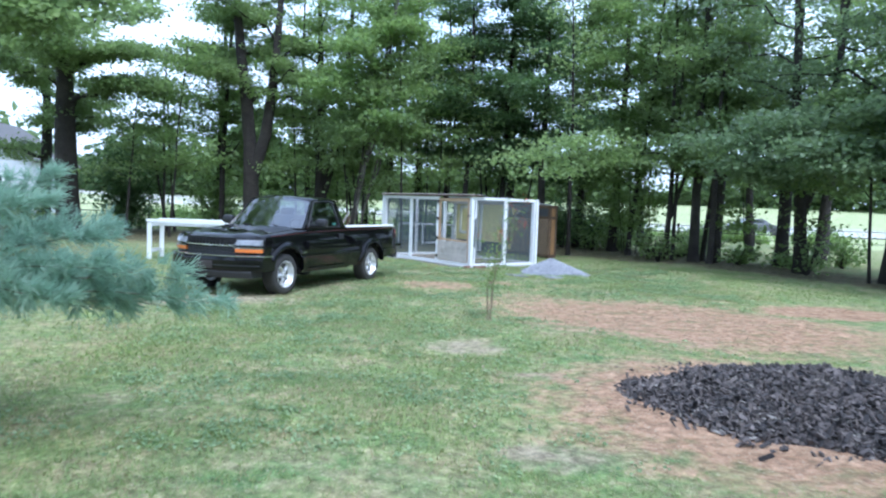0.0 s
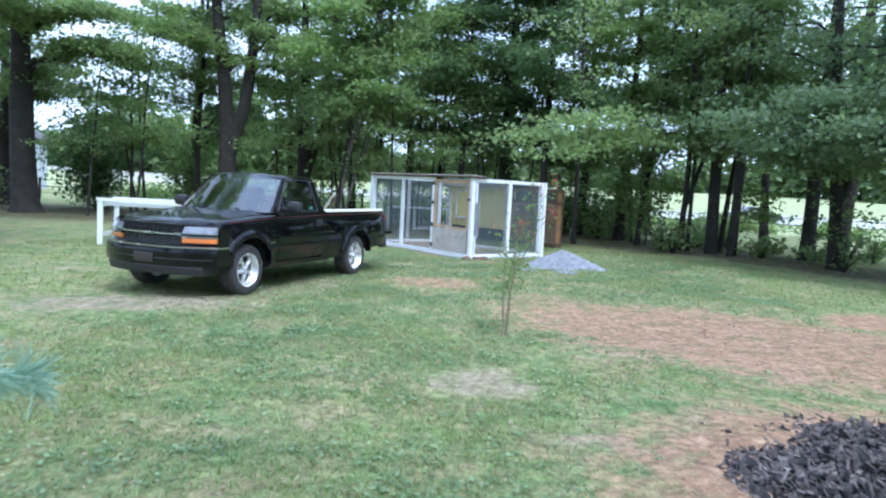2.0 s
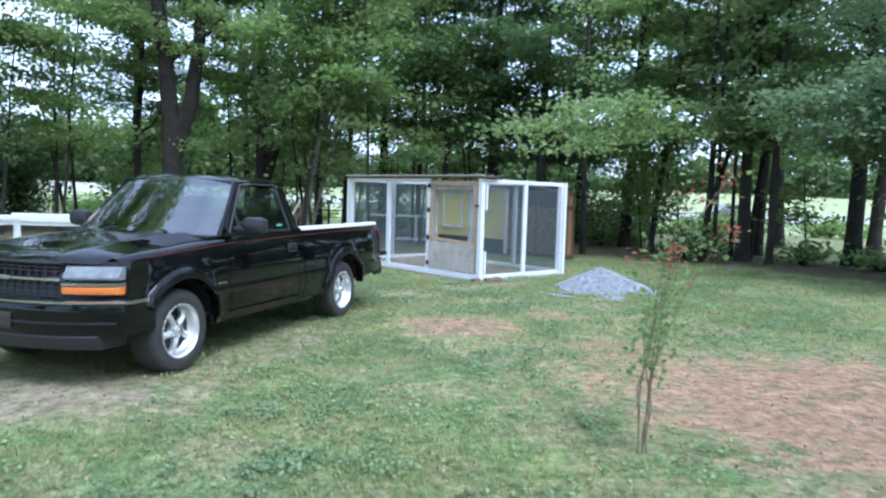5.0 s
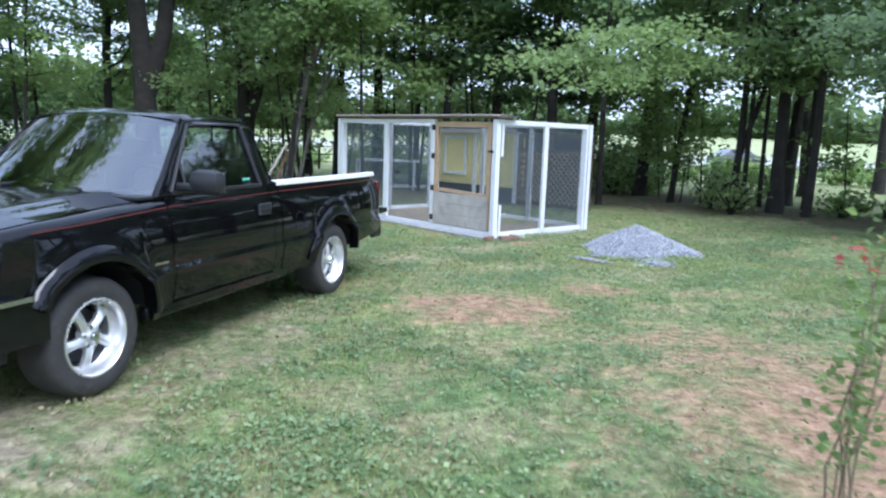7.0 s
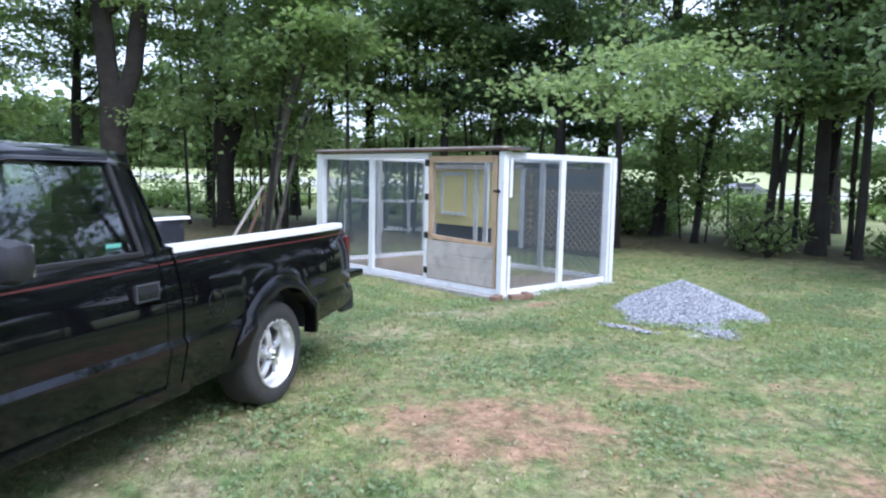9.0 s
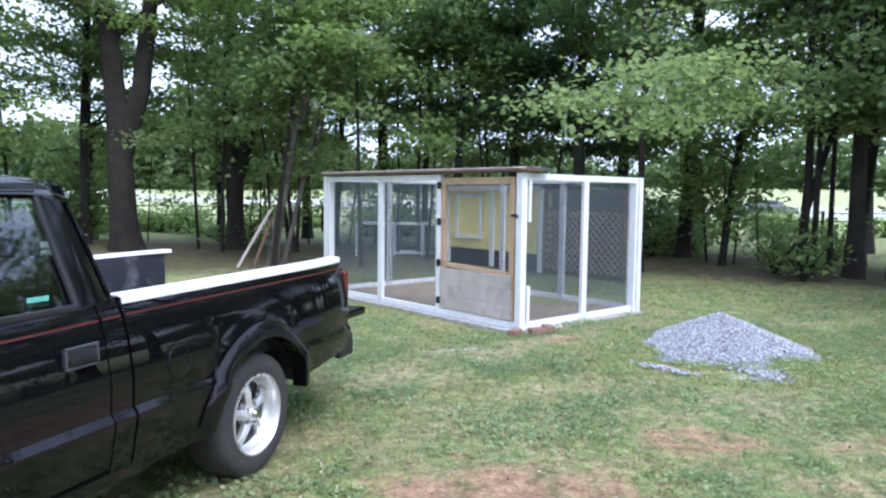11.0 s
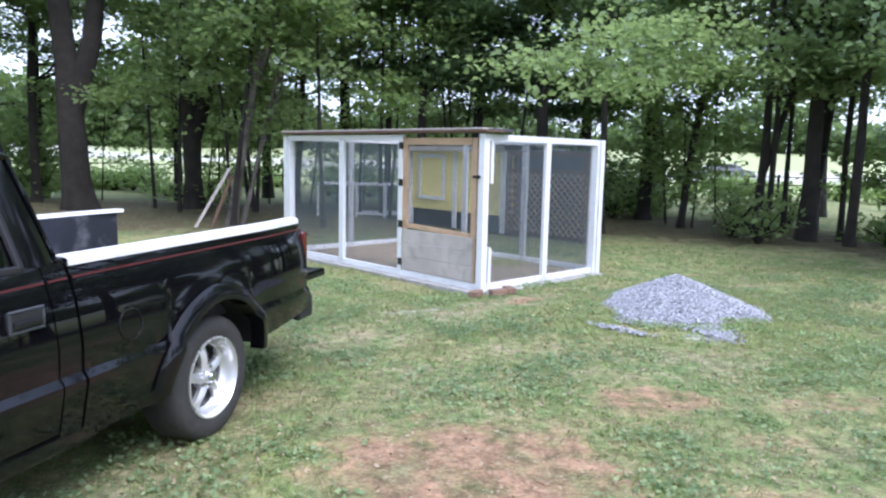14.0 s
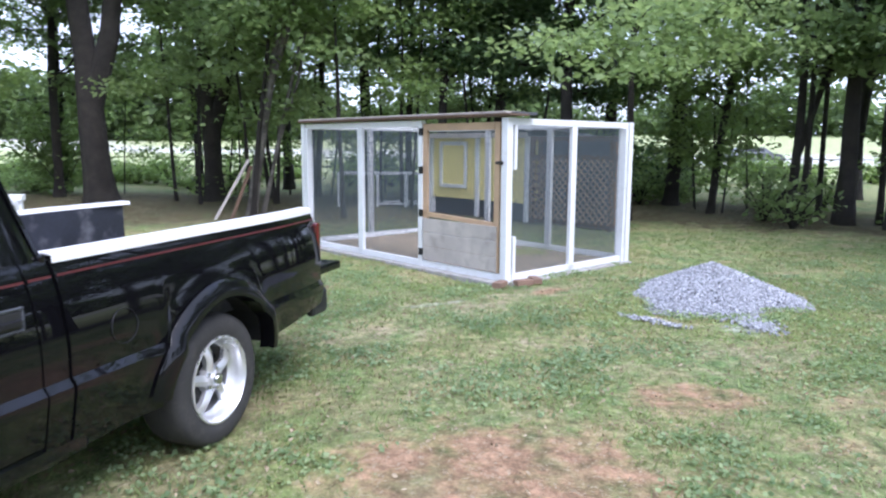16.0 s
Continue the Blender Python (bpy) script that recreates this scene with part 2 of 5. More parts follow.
M_TRIM = surface("black_plastic", (0.018, 0.018, 0.02), 0.5, var=0.2)
M_RUBBER = surface("tyre_rubber", (0.035, 0.034, 0.033), 0.8, var=0.2, scale=8, bump=0.2, dirt=(0.09, 0.08, 0.07), dirt_amount=0.4)
M_ALLOY = surface("silver_alloy", (0.72, 0.72, 0.73), 0.32, metal=0.75, var=0.06, bump=0.03)
M_CHROME = surface("bright_trim", (0.5, 0.51, 0.53), 0.22, metal=1.0, var=0.05, bump=0)
M_WHITEPLASTIC = surface("white_plastic", (0.78, 0.78, 0.77), 0.4, var=0.05, bump=0.05, dirt=(0.5, 0.48, 0.44), dirt_amount=0.3)
M_AMBER = surface("amber_lens", (0.6, 0.16, 0.02), 0.2, var=0.1, bump=0, coat=1.0)
M_BEZEL = surface("grey_plastic", (0.05, 0.054, 0.062), 0.4, var=0.15)
M_REDLENS = surface("red_lens", (0.1, 0.008, 0.01), 0.2, var=0.1, bump=0, coat=1.0)
M_LENS = surface("clear_lamp", (0.2, 0.215, 0.23), 0.12, metal=0.1, var=0.25, scale=14, bump=0, coat=1.0)
M_STRIPE = surface("red_pinstripe", (0.07, 0.014, 0.013), 0.4, var=0.1, bump=0)
M_STICKER = surface("green_sticker", (0.15, 0.45, 0.35), 0.5, var=0.1, bump=0)
M_GLASS = glass_material("window_glass", (0.5, 0.58, 0.55))
M_WINDSCREEN = glass_material("windscreen_glass", (0.5, 0.6, 0.58), 0.012, 3.2)
M_SEAT = surface("grey_cloth", (0.09, 0.09, 0.1), 0.9, var=0.2)
M_BEDLINER = surface("bed_paint_scuffed", (0.03, 0.033, 0.045), 0.5, var=0.3, scale=3, bump=0.1, dirt=(0.25, 0.25, 0.27), dirt_amount=0.5)
M_SIDING = surface("white_siding", (0.5, 0.52, 0.55), 0.6, var=0.05)
M_ROOF = surface("grey_shingle", (0.12, 0.115, 0.11), 0.9, var=0.2, fine=20, bump=0.5)
M_PIPE = surface("white_pipe", (0.75, 0.76, 0.78), 0.45, var=0.05)
M_BRICKRED = surface("red_brick", (0.22, 0.14, 0.1), 0.9, var=0.2)
M_WINDOWDARK = surface("dark_pane", (0.03, 0.035, 0.04), 0.1, var=0.2, bump=0)

for m_ in (M_PAINT, M_PAINT_WORN):
    m_.node_tree.nodes["Principled BSDF"].inputs["IOR"].default_value = 1.42


# ---- mesh helpers ----
def part(name, bm, material, parent=None, label="", smooth=False):
    me = bpy.data.meshes.new(name)
    bmesh.ops.recalc_face_normals(bm, faces=bm.faces)
    if smooth:
        for e in bm.edges:
            e.smooth = e.calc_face_angle(0.0) < 0.62
    bm.to_mesh(me)
    bm.free()
    me.materials.append(material)
    if smooth:
        me.polygons.foreach_set("use_smooth", [True] * len(me.polygons))
    ob = new(name, me)
    if parent is not None:
        ob.parent = parent
    if label:
        tagged(ob, label)
    return ob


def thing(name, m, label, category, group="", kind=""):
    ob = new(name)
    ob.matrix_world = m
    return tagged(ob, label, category, group, kind)


def np_mesh(name, verts, quads, material, smooth=False):
    me = bpy.data.meshes.new(name)
    verts, quads = np.asarray(verts, np.float32), np.asarray(quads, np.int32)
    k = quads.shape[1]
    me.vertices.add(len(verts))
    me.vertices.foreach_set("co", verts.ravel())
    me.loops.add(quads.size)
    me.loops.foreach_set("vertex_index", quads.ravel())
    me.polygons.add(len(quads))
    me.polygons.foreach_set("loop_start", np.arange(0, quads.size, k, dtype=np.int32))
    me.polygons.foreach_set("use_smooth", np.full(len(quads), smooth))
    me.update(calc_edges=True)
    me.validate()
    me.materials.append(material)
    return me


def box(bm, cx, cy, cz, sx, sy, sz, m=None, bevel=0.0):
    made = bmesh.ops.create_cube(bm, size=1.0, matrix=(m or Matrix()) @ Matrix.Translation((cx, cy, cz)) @ Matrix.Diagonal((sx, sy, sz, 1)))
    if bevel:
        edges = {e for v in made["verts"] for e in v.link_edges}
        bmesh.ops.bevel(bm, geom=list(edges), offset=bevel, segments=2, affect="EDGES", profile=0.5)
    return bm


def box_bm(cx, cy, cz, sx, sy, sz, bevel=0.004, m=None):
    return box(bmesh.new(), cx, cy, cz, sx, sy, sz, m, bevel)


def bar_bm(a, b, w, h, bevel=0.003):
    """A straight bar of rectangular section from a to b."""
    a, b = Vector(a), Vector(b)
    d = b - a
    q = d.to_track_quat("Z", "X" if abs(d.z) > 0.9 * d.length else "Y")
    m = Matrix.Translation((a + b) / 2) @ q.to_matrix().to_4x4()
    return box(bmesh.new(), 0, 0, 0, w, h, d.length, m, bevel)


def sheet(bm, rows, thickness=0.0):
    """A grid of points (rows of equal length) as a surface; with a thickness it becomes a closed slab."""
    vs = [[bm.verts.new(p) for p in r] for r in rows]
    faces = [bm.faces.new((vs[i][j], vs[i][j + 1], vs[i + 1][j + 1], vs[i + 1][j])) for i in range(len(vs) - 1) for j in range(len(vs[0]) - 1)]
    if thickness:
        bmesh.ops.recalc_face_normals(bm, faces=faces)
        bmesh.ops.solidify(bm, geom=faces, thickness=thickness)
    return bm


def lathe(bm, profile, steps, axis_y=0.0):
    """Turns (radius, y) pairs round the y axis."""
    rings = [[bm.verts.new((r * math.cos(2 * math.pi * k / steps), y, r * math.sin(2 * math.pi * k / steps))) for k in range(steps)] for r, y in profile]
    for a, b in zip(rings, rings[1:]):
        for k in range(steps):
            bm.faces.new((a[k], a[(k + 1) % steps], b[(k + 1) % steps], b[k]))
    return bm


def tube_arrays(points, radii, sides=7):
    pts = np.asarray(points, float)
    d = np.gradient(pts, axis=0)
    d /= np.linalg.norm(d, axis=1)[:, None] + 1e-9
    ref = np.where(np.abs(d[:, 2:3]) > 0.9, [[1.0, 0, 0]], [[0, 0, 1.0]])
    u = np.cross(d, ref)
    u /= np.linalg.norm(u, axis=1)[:, None] + 1e-9
    w = np.cross(d, u)
    a = np.linspace(0, 2 * np.pi, sides, endpoint=False)
    ring = u[:, None] * np.cos(a)[None, :, None] + w[:, None] * np.sin(a)[None, :, None]
    v = (pts[:, None] + ring * np.asarray(radii)[:, None, None]).reshape(-1, 3)
    i, j = np.meshgrid(np.arange(len(pts) - 1), np.arange(sides), indexing="ij")
    n = (j + 1) % sides
    q = np.stack([i * sides + j, i * sides + n, (i + 1) * sides + n, (i + 1) * sides + j], -1).reshape(-1, 4)
    return v, q


def join_arrays(pieces):
    vs, qs, k = [], [], 0
    for v, q in pieces:
        vs.append(v)
        qs.append(q + k)
        k += len(v)
    return np.concatenate(vs), np.concatenate(qs)


def leaf_arrays(centres, size, rng, droop=0.35, narrow=0.42):
    """One folded diamond leaf at every centre."""
    n = len(centres)
    yaw = rng.uniform(0, 2 * np.pi, n)
    pitch = rng.normal(-droop, 0.45, n)
    roll = rng.normal(0, 0.5, n)
    d = np.stack([np.cos(yaw) * np.cos(pitch), np.sin(yaw) * np.cos(pitch), np.sin(pitch)], 1)
    side = np.stack([-np.sin(yaw), np.cos(yaw), np.zeros(n)], 1)
    up = np.cross(d, side)
    side = side * np.cos(roll)[:, None] + up * np.sin(roll)[:, None]
    up = np.cross(d, side)
    s = (size * rng.uniform(0.65, 1.35, n))[:, None]
    c = np.asarray(centres)
    v = np.stack([c - d * s * 0.5, c + side * s * narrow + up * s * 0.1, c + d * s * 0.5, c - side * s * narrow + up * s * 0.1], 1).reshape(-1, 3)
    return v, np.arange(4 * n).reshape(-1, 4)


# ---- ground ----
# kind, centre x, centre y, half length, half width, turn in degrees, strength
PATCHES = [
    ("clay", 3.3, 10.3, 2.9, 1.9, -28, 0.54), ("clay", 1.5, 12.4, 0.9, 0.75, -40, 0.42), ("clay", 6.2, 11.9, 1.1, 0.7, 0, 0.72),
    ("clay", 2.85, 6.0, 1.75, 1.65, 10, 0.7), ("clay", -0.1, 13.45, 0.8, 0.62, 0, 0.48), ("clay", 1.15, 14.4, 0.45, 0.26, 0, 0.48),
    ("straw", 0.3, 8.0, 0.42, 0.38, 20, 0.5), ("straw", 0.95, 6.85, 0.3, 0.2, 0, 0.42), ("straw", 0.85, 4.8, 0.4, 0.25, 0, 0.48),
    ("straw", -3.4, 10.55, 1.4, 0.65, 15, 0.5), ("straw", -1.9, 12.4, 0.5, 1.5, -22, 0.36), ("straw", 0.6, 17.2, 1.3, 0.35, 38, 0.36),
    ("straw", 2.2, 9.2, 1.6, 0.7, -20, 0.36), ("straw", -0.9, 6.9, 0.8, 0.3, 15, 0.26), ("straw", -1.9, 5.6, 0.9, 0.5, 0, 0.28),
    ("straw", 1.4, 15.0, 0.8, 0.4, 0, 0.28), ("straw", -0.5, 4.3, 0.7, 0.4, 0, 0.26), ("clay", 2.3, 14.3, 0.4, 0.18, 10, 0.38), ("clay", 1.7, 13.7, 0.4, 0.2, -10, 0.34), ("clay", 2.9, 13.6, 0.5, 0.25, 5, 0.36), ("straw", 1.9, 15.2, 0.5, 0.3, 0, 0.34), ("straw", 0.5, 15.6, 0.6, 0.3, 20, 0.32), ("straw", -0.2, 14.9, 0.5, 0.35, 0, 0.32), ("straw", -0.7, 15.8, 0.6, 0.3, 30, 0.34), ("straw", 0.9, 12.2, 0.5, 0.3, 0, 0.3),
    ("gravel", -0.2, 16.9, 0.5, 0.09, 38, 0.42), ("gravel", 1.72, 16.2, 0.28, 0.08, -48, 0.44), ("gravel", 2.2, 15.9, 0.22, 0.18, 0, 0.4),
    ("clay", 1.0, 17.5, 0.3, 0.12, 38, 0.5), ("straw", -5.5, 13.5, 1.0, 0.5, 0, 0.3), ("straw", -6.6, 9.7, 1.0, 0.4, 0, 0.34),
]


def wood_edge(x):
    """The line where the lawn gives way to the wood's fallen leaves and painted shade."""
    return np.interp(x, [-40, -14, -3, 3, 7, 9.5, 12, 30], [22, 22.5, 22.5, 23.2, 21, 15.4, 8, -10])


def soil(x, y):
    out = {k: np.zeros_like(x) for k in ("straw", "clay", "sunlit_field", "shaded_litter", "gravel")}
    for kind, cx, cy, a, b, turn, s in PATCHES:
        t = radians(turn)
        u, w = (x - cx) * math.cos(t) + (y - cy) * math.sin(t), -(x - cx) * math.sin(t) + (y - cy) * math.cos(t)
        d = np.sqrt((u / a) ** 2 + (w / b) ** 2)
        out[kind] = np.maximum(out[kind], s * np.clip(1.6 - d * 0.95, 0, 1))
    into = y - wood_edge(x)
    # fallen leaves; starts ahead of the edge to colour in canopy shade
    out["shaded_litter"] = 0.55 * np.clip((into + 2.0) / 4.0, 0, 1) * np.clip((14 - into) / 6, 0, 1) * np.clip((30 - np.abs(x)) / 8, 0, 1)
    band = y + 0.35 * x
    # sun on the open field, put into the ground colour
    out["sunlit_field"] = 0.55 * np.clip((band - 42) / 6, 0, 1)
    # distant pale road, its sunlit brightness given by the colour
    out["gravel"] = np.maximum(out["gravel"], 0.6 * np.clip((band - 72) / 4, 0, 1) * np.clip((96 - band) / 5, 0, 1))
    return out


def height(x, y):
    return 0.018 * np.sin(x * 1.7 + 0.6 * y) + 0.014 * np.sin(y * 2.3 - 0.8 * x + 1) + 0.01 * np.sin(x * 4.1) * np.sin(y * 3.7) + 0.035 * np.exp(-((x + 2.6) ** 2 + (y - 12.7) ** 2) / 9.7)


def axis(lo, hi, step, far):
    mid = np.arange(lo, hi + 1e-6, step)
    out = np.geomspace(step * 1.5, far, 40)
    return np.concatenate([(lo - out)[::-1], mid, hi + out])


gx, gy = np.meshgrid(axis(-9, 11, 0.11, 900), axis(1, 26, 0.11, 900), indexing="ij")
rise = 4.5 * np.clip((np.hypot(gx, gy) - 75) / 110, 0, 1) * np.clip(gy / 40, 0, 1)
near = np.clip((16 - np.hypot(gx, (gy - 12) * 0.8)) / 4, 0, 1)
gv = np.stack([gx, gy, height(gx, gy) * near + rise], -1).reshape(-1, 3)
gi, gj = np.meshgrid(np.arange(gx.shape[0] - 1), np.arange(gx.shape[1] - 1), indexing="ij")
w_ = gx.shape[1]
gq = np.stack([gi * w_ + gj, (gi + 1) * w_ + gj, (gi + 1) * w_ + gj + 1, gi * w_ + gj + 1], -1).reshape(-1, 4)
ground_mesh = np_mesh("ground", gv, gq, M_GROUND, True)
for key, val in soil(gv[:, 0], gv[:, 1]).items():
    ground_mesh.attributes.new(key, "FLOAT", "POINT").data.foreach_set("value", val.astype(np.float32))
tagged(new("ground", ground_mesh), "mown green lawn with bare red clay patches", "ground", kind="structure")


def grass_arrays(n, x0, x1, y0, y1, blade, rng, blades=3):
    x, y = rng.uniform(x0, x1, n), rng.uniform(y0, y1, n)
    s = soil(x, y)
    bare = np.maximum.reduce([s["straw"], s["clay"], s["shaded_litter"], s["gravel"]])
    keep = rng.uniform(0, 1, n) > bare * 2.3
    patchy = np.sin(x * 2.1 + 1.3 * np.sin(y * 1.1)) * np.sin(y * 1.9 + np.sin(x * 1.3))
    keep &= rng.uniform(0, 1, n) < 0.75 + 0.4 * patchy
    x, y = np.repeat(x[keep], blades), np.repeat(y[keep], blades)
    m = len(x)
    x, y = x + rng.normal(0, 0.012, m), y + rng.normal(0, 0.012, m)
    a, lean, hgt = rng.uniform(0, 2 * np.pi, m), rng.uniform(0.5, 1.9, m), blade * rng.uniform(0.4, 1.25, m)
    base = np.stack([x, y, height(x, y) - 0.004], 1)
    side = np.stack([-np.sin(a), np.cos(a), np.zeros(m)], 1) * (0.0045 * blade / 0.045)
    tip = base + np.stack([np.cos(a) * lean * hgt, np.sin(a) * lean * hgt, hgt], 1)
    v = np.stack([base - side, base + side, tip], 1).reshape(-1, 3)
    return v, np.arange(3 * m).reshape(-1, 3)


gr = np.random.default_rng(3)
v, q = join_arrays([grass_arrays(90000, -3.2, 4.5, 3.6, 18, 0.036, gr), grass_arrays(60000, -8, 9, 5, 24, 0.05, gr)])
tagged(new("grass", np_mesh("grass", v, q, M_BLADE)), "short patchy green lawn grass with clover", "grass", kind="stuff")
v, q = grass_arrays(42000, -4, 6, 3.6, 20, 0.04, gr, 2)
tagged(new("dry_grass", np_mesh("dry_grass", v, q, M_DRYBLADE)), "dry straw-coloured blades in the lawn", "grass", kind="stuff")

# broad-leaved weeds and clover in tufts
wx, wy = gr.uniform(-3, 5.5, 15000), 9.5 + 9.5 * gr.uniform(0, 1, 15000) ** 1.3
wx, wy = np.append(wx, gr.uniform(-3, 4, 3000)), np.append(wy, gr.uniform(4.5, 9.5, 3000))
ws = soil(wx, wy)
mat = np.sin(wx * 3.1 + 1.7 * np.sin(wy * 2.3)) + np.sin(wy * 4.3 + 1.4 * np.sin(wx * 2.9 + 1)) + 0.8 * np.sin(wx * 8.3 + wy * 6.1) * np.sin(wy * 9.7 - wx * 3.3)
ok_ = (gr.uniform(0, 1, len(wx)) > 2.2 * np.maximum.reduce(list(ws.values()))) & (mat + gr.normal(0, 0.6, len(wx)) > 0.35)
wc = np.repeat(np.stack([wx[ok_], wy[ok_], height(wx[ok_], wy[ok_]) + 0.022], 1), 12, 0)
wc = wc + gr.normal(0, 1, wc.shape) * np.array([0.045, 0.045, 0.008])
v, q = leaf_arrays(wc, 0.027, gr, 0.0, 0.45)
tagged(new("clover", np_mesh("clover", v, q, leaf_material("clover_leaf", (0.14, 0.225, 0.11), (0.34, 0.43, 0.24), (0.3, 0.4, 0.18)))), "tufts of clover and broad-leaved weeds in the lawn", "weeds", kind="stuff")

# fallen leaves and bits of straw on the lawn
lx, ly = gr.uniform(-3.5, 5, 13000), 5 + 13 * gr.uniform(0, 1, 13000) ** 0.6
v, q = leaf_arrays(np.stack([lx, ly, height(lx, ly) + 0.018], 1), 0.026, gr, 0.0, 0.28)
tagged(new("fallen_leaves", np_mesh("fallen_leaves", v, q, stones_material("dry_leaf", (0.17, 0.12, 0.065), (0.4, 0.33, 0.22)))), "scattered dry pale leaves on the lawn", "leaves", kind="stuff")


# ---- trees ----
def tree(x, y, h, r, base, spread, leaves, leaf, bark, seed, lean=(0, 0), fork=0.0, size=0.14, label="", name="tree", droop=0.3, inner=0.25, boughs=()):
    rng = np.random.default_rng(seed)
    root = thing(name, pose(x, y, 0), label or "tall leafy broadleaf tree with dark bark", "tree", "trees of the wood edge")
    z = np.array([-0.08, 0.25, 0.8, *np.linspace(1.8, h, 7)])
    wob = np.cumsum(rng.normal(0, 0.055 * (h / 12), (len(z), 2)), 0) * np.clip(z / 4, 0, 1)[:, None]
    pts = np.stack([lean[0] * z / h + wob[:, 0], lean[1] * z / h + wob[:, 1], z], 1)
    rad = r * np.array([1.5, 1.15, 1.0, *np.linspace(0.95, 0.22, 7)]) * (1 + rng.normal(0, 0.04, 10))
    stems = [(pts, rad)]
    if fork:
        zz = np.linspace(fork, h * 0.95, 6)
        a = rng.uniform(0, 2 * np.pi) if fork > 3.5 else 0.2
        start = np.array([np.interp(fork, z, pts[:, i]) for i in range(3)])
        out = (zz - fork) * 0.07 + 0.55 * (1 - np.exp(-(zz - fork) * 0.8))
        stems.append((np.stack([start[0] + np.cos(a) * out, start[1] + np.sin(a) * out * 0.4, zz], 1), r * np.linspace(0.8, 0.2, 6)))
    woody, clumps = [tube_arrays(p, q_, 9) for p, q_ in stems], []
    for k in range(int((h - base) * 2.0)):
        p, q_ = stems[k % len(stems)]
        zb = base + (h - base) * (k + rng.uniform(0, 1)) / ((h - base) * 2.0)
        s = np.array([np.interp(zb, p[:, 2], p[:, i]) for i in range(3)])
        rel = (zb - base) / max(0.1, h - base)
        ln = spread * rng.uniform(0.55, 1.1) * (1 - 0.55 * rel)
        a = rng.uniform(0, 2 * np.pi)
        t = np.linspace(0, 1, 6)
        rise = rng.uniform(0.05, 0.5) * ln
        pp = np.stack([s[0] + np.cos(a) * ln * t, s[1] + np.sin(a) * ln * t, s[2] + rise * np.sin(t * 1.9)], 1)
        pp[1:-1] += rng.normal(0, 0.05 * ln, (4, 3))
        lr = max(0.012, np.interp(zb, p[:, 2], q_) * 0.38)
        woody.append(tube_arrays(pp, lr * np.linspace(1, 0.25, 6), 5))
        for f in np.linspace(inner, 1.05, max(3, int(ln * 2.6))):
            c = np.array([np.interp(f, t, pp[:, i]) for i in range(3)])
            clumps.append(c + rng.normal(0, [0.25, 0.25, 0.15], 3) * (0.6 + ln * 0.25))
    # long low boughs that reach out to given tips, in flat sprays
    for bx, by, bz in boughs:
        zb = max(base * 0.8, bz - 0.5)
        s = np.array([np.interp(zb, pts[:, 2], pts[:, i]) for i in range(3)])
        t = np.linspace(0, 1, 7)
        end = np.array([bx - x, by - y, bz])
        pp = s + (end - s) * t[:, None] + np.array([0, 0, 0.35]) * np.sin(t * math.pi)[:, None]
        pp[1:-1] += rng.normal(0, 0.07, (5, 3))
        woody.append(tube_arrays(pp, max(0.016, r * 0.3) * np.linspace(1, 0.2, 7), 5))
        for f in np.linspace(0.35, 1.05, 9):
            c = np.array([np.interp(f, t, pp[:, i]) for i in range(3)])
            clumps += [c + rng.normal(0, [0.32, 0.32, 0.05], 3) for _ in range(2)]
    v, q = join_arrays(woody)
    ob = new("trunk", np_mesh("trunk", v, q, bark, True))
    ob.parent = root
    clumps = np.array(clumps)
    per = max(3, int(leaves * 2.1) // len(clumps))
    c = np.repeat(clumps, per, 0) + rng.normal(0, 1, (len(clumps) * per, 3)) * np.array([0.36, 0.36, 0.11])
    c = c[c[:, 2] > base * 0.6]
    v, q = leaf_arrays(c, size, rng, droop)
    ob = new("crown", np_mesh("crown", v, q, leaf))
    ob.parent = root
    return root


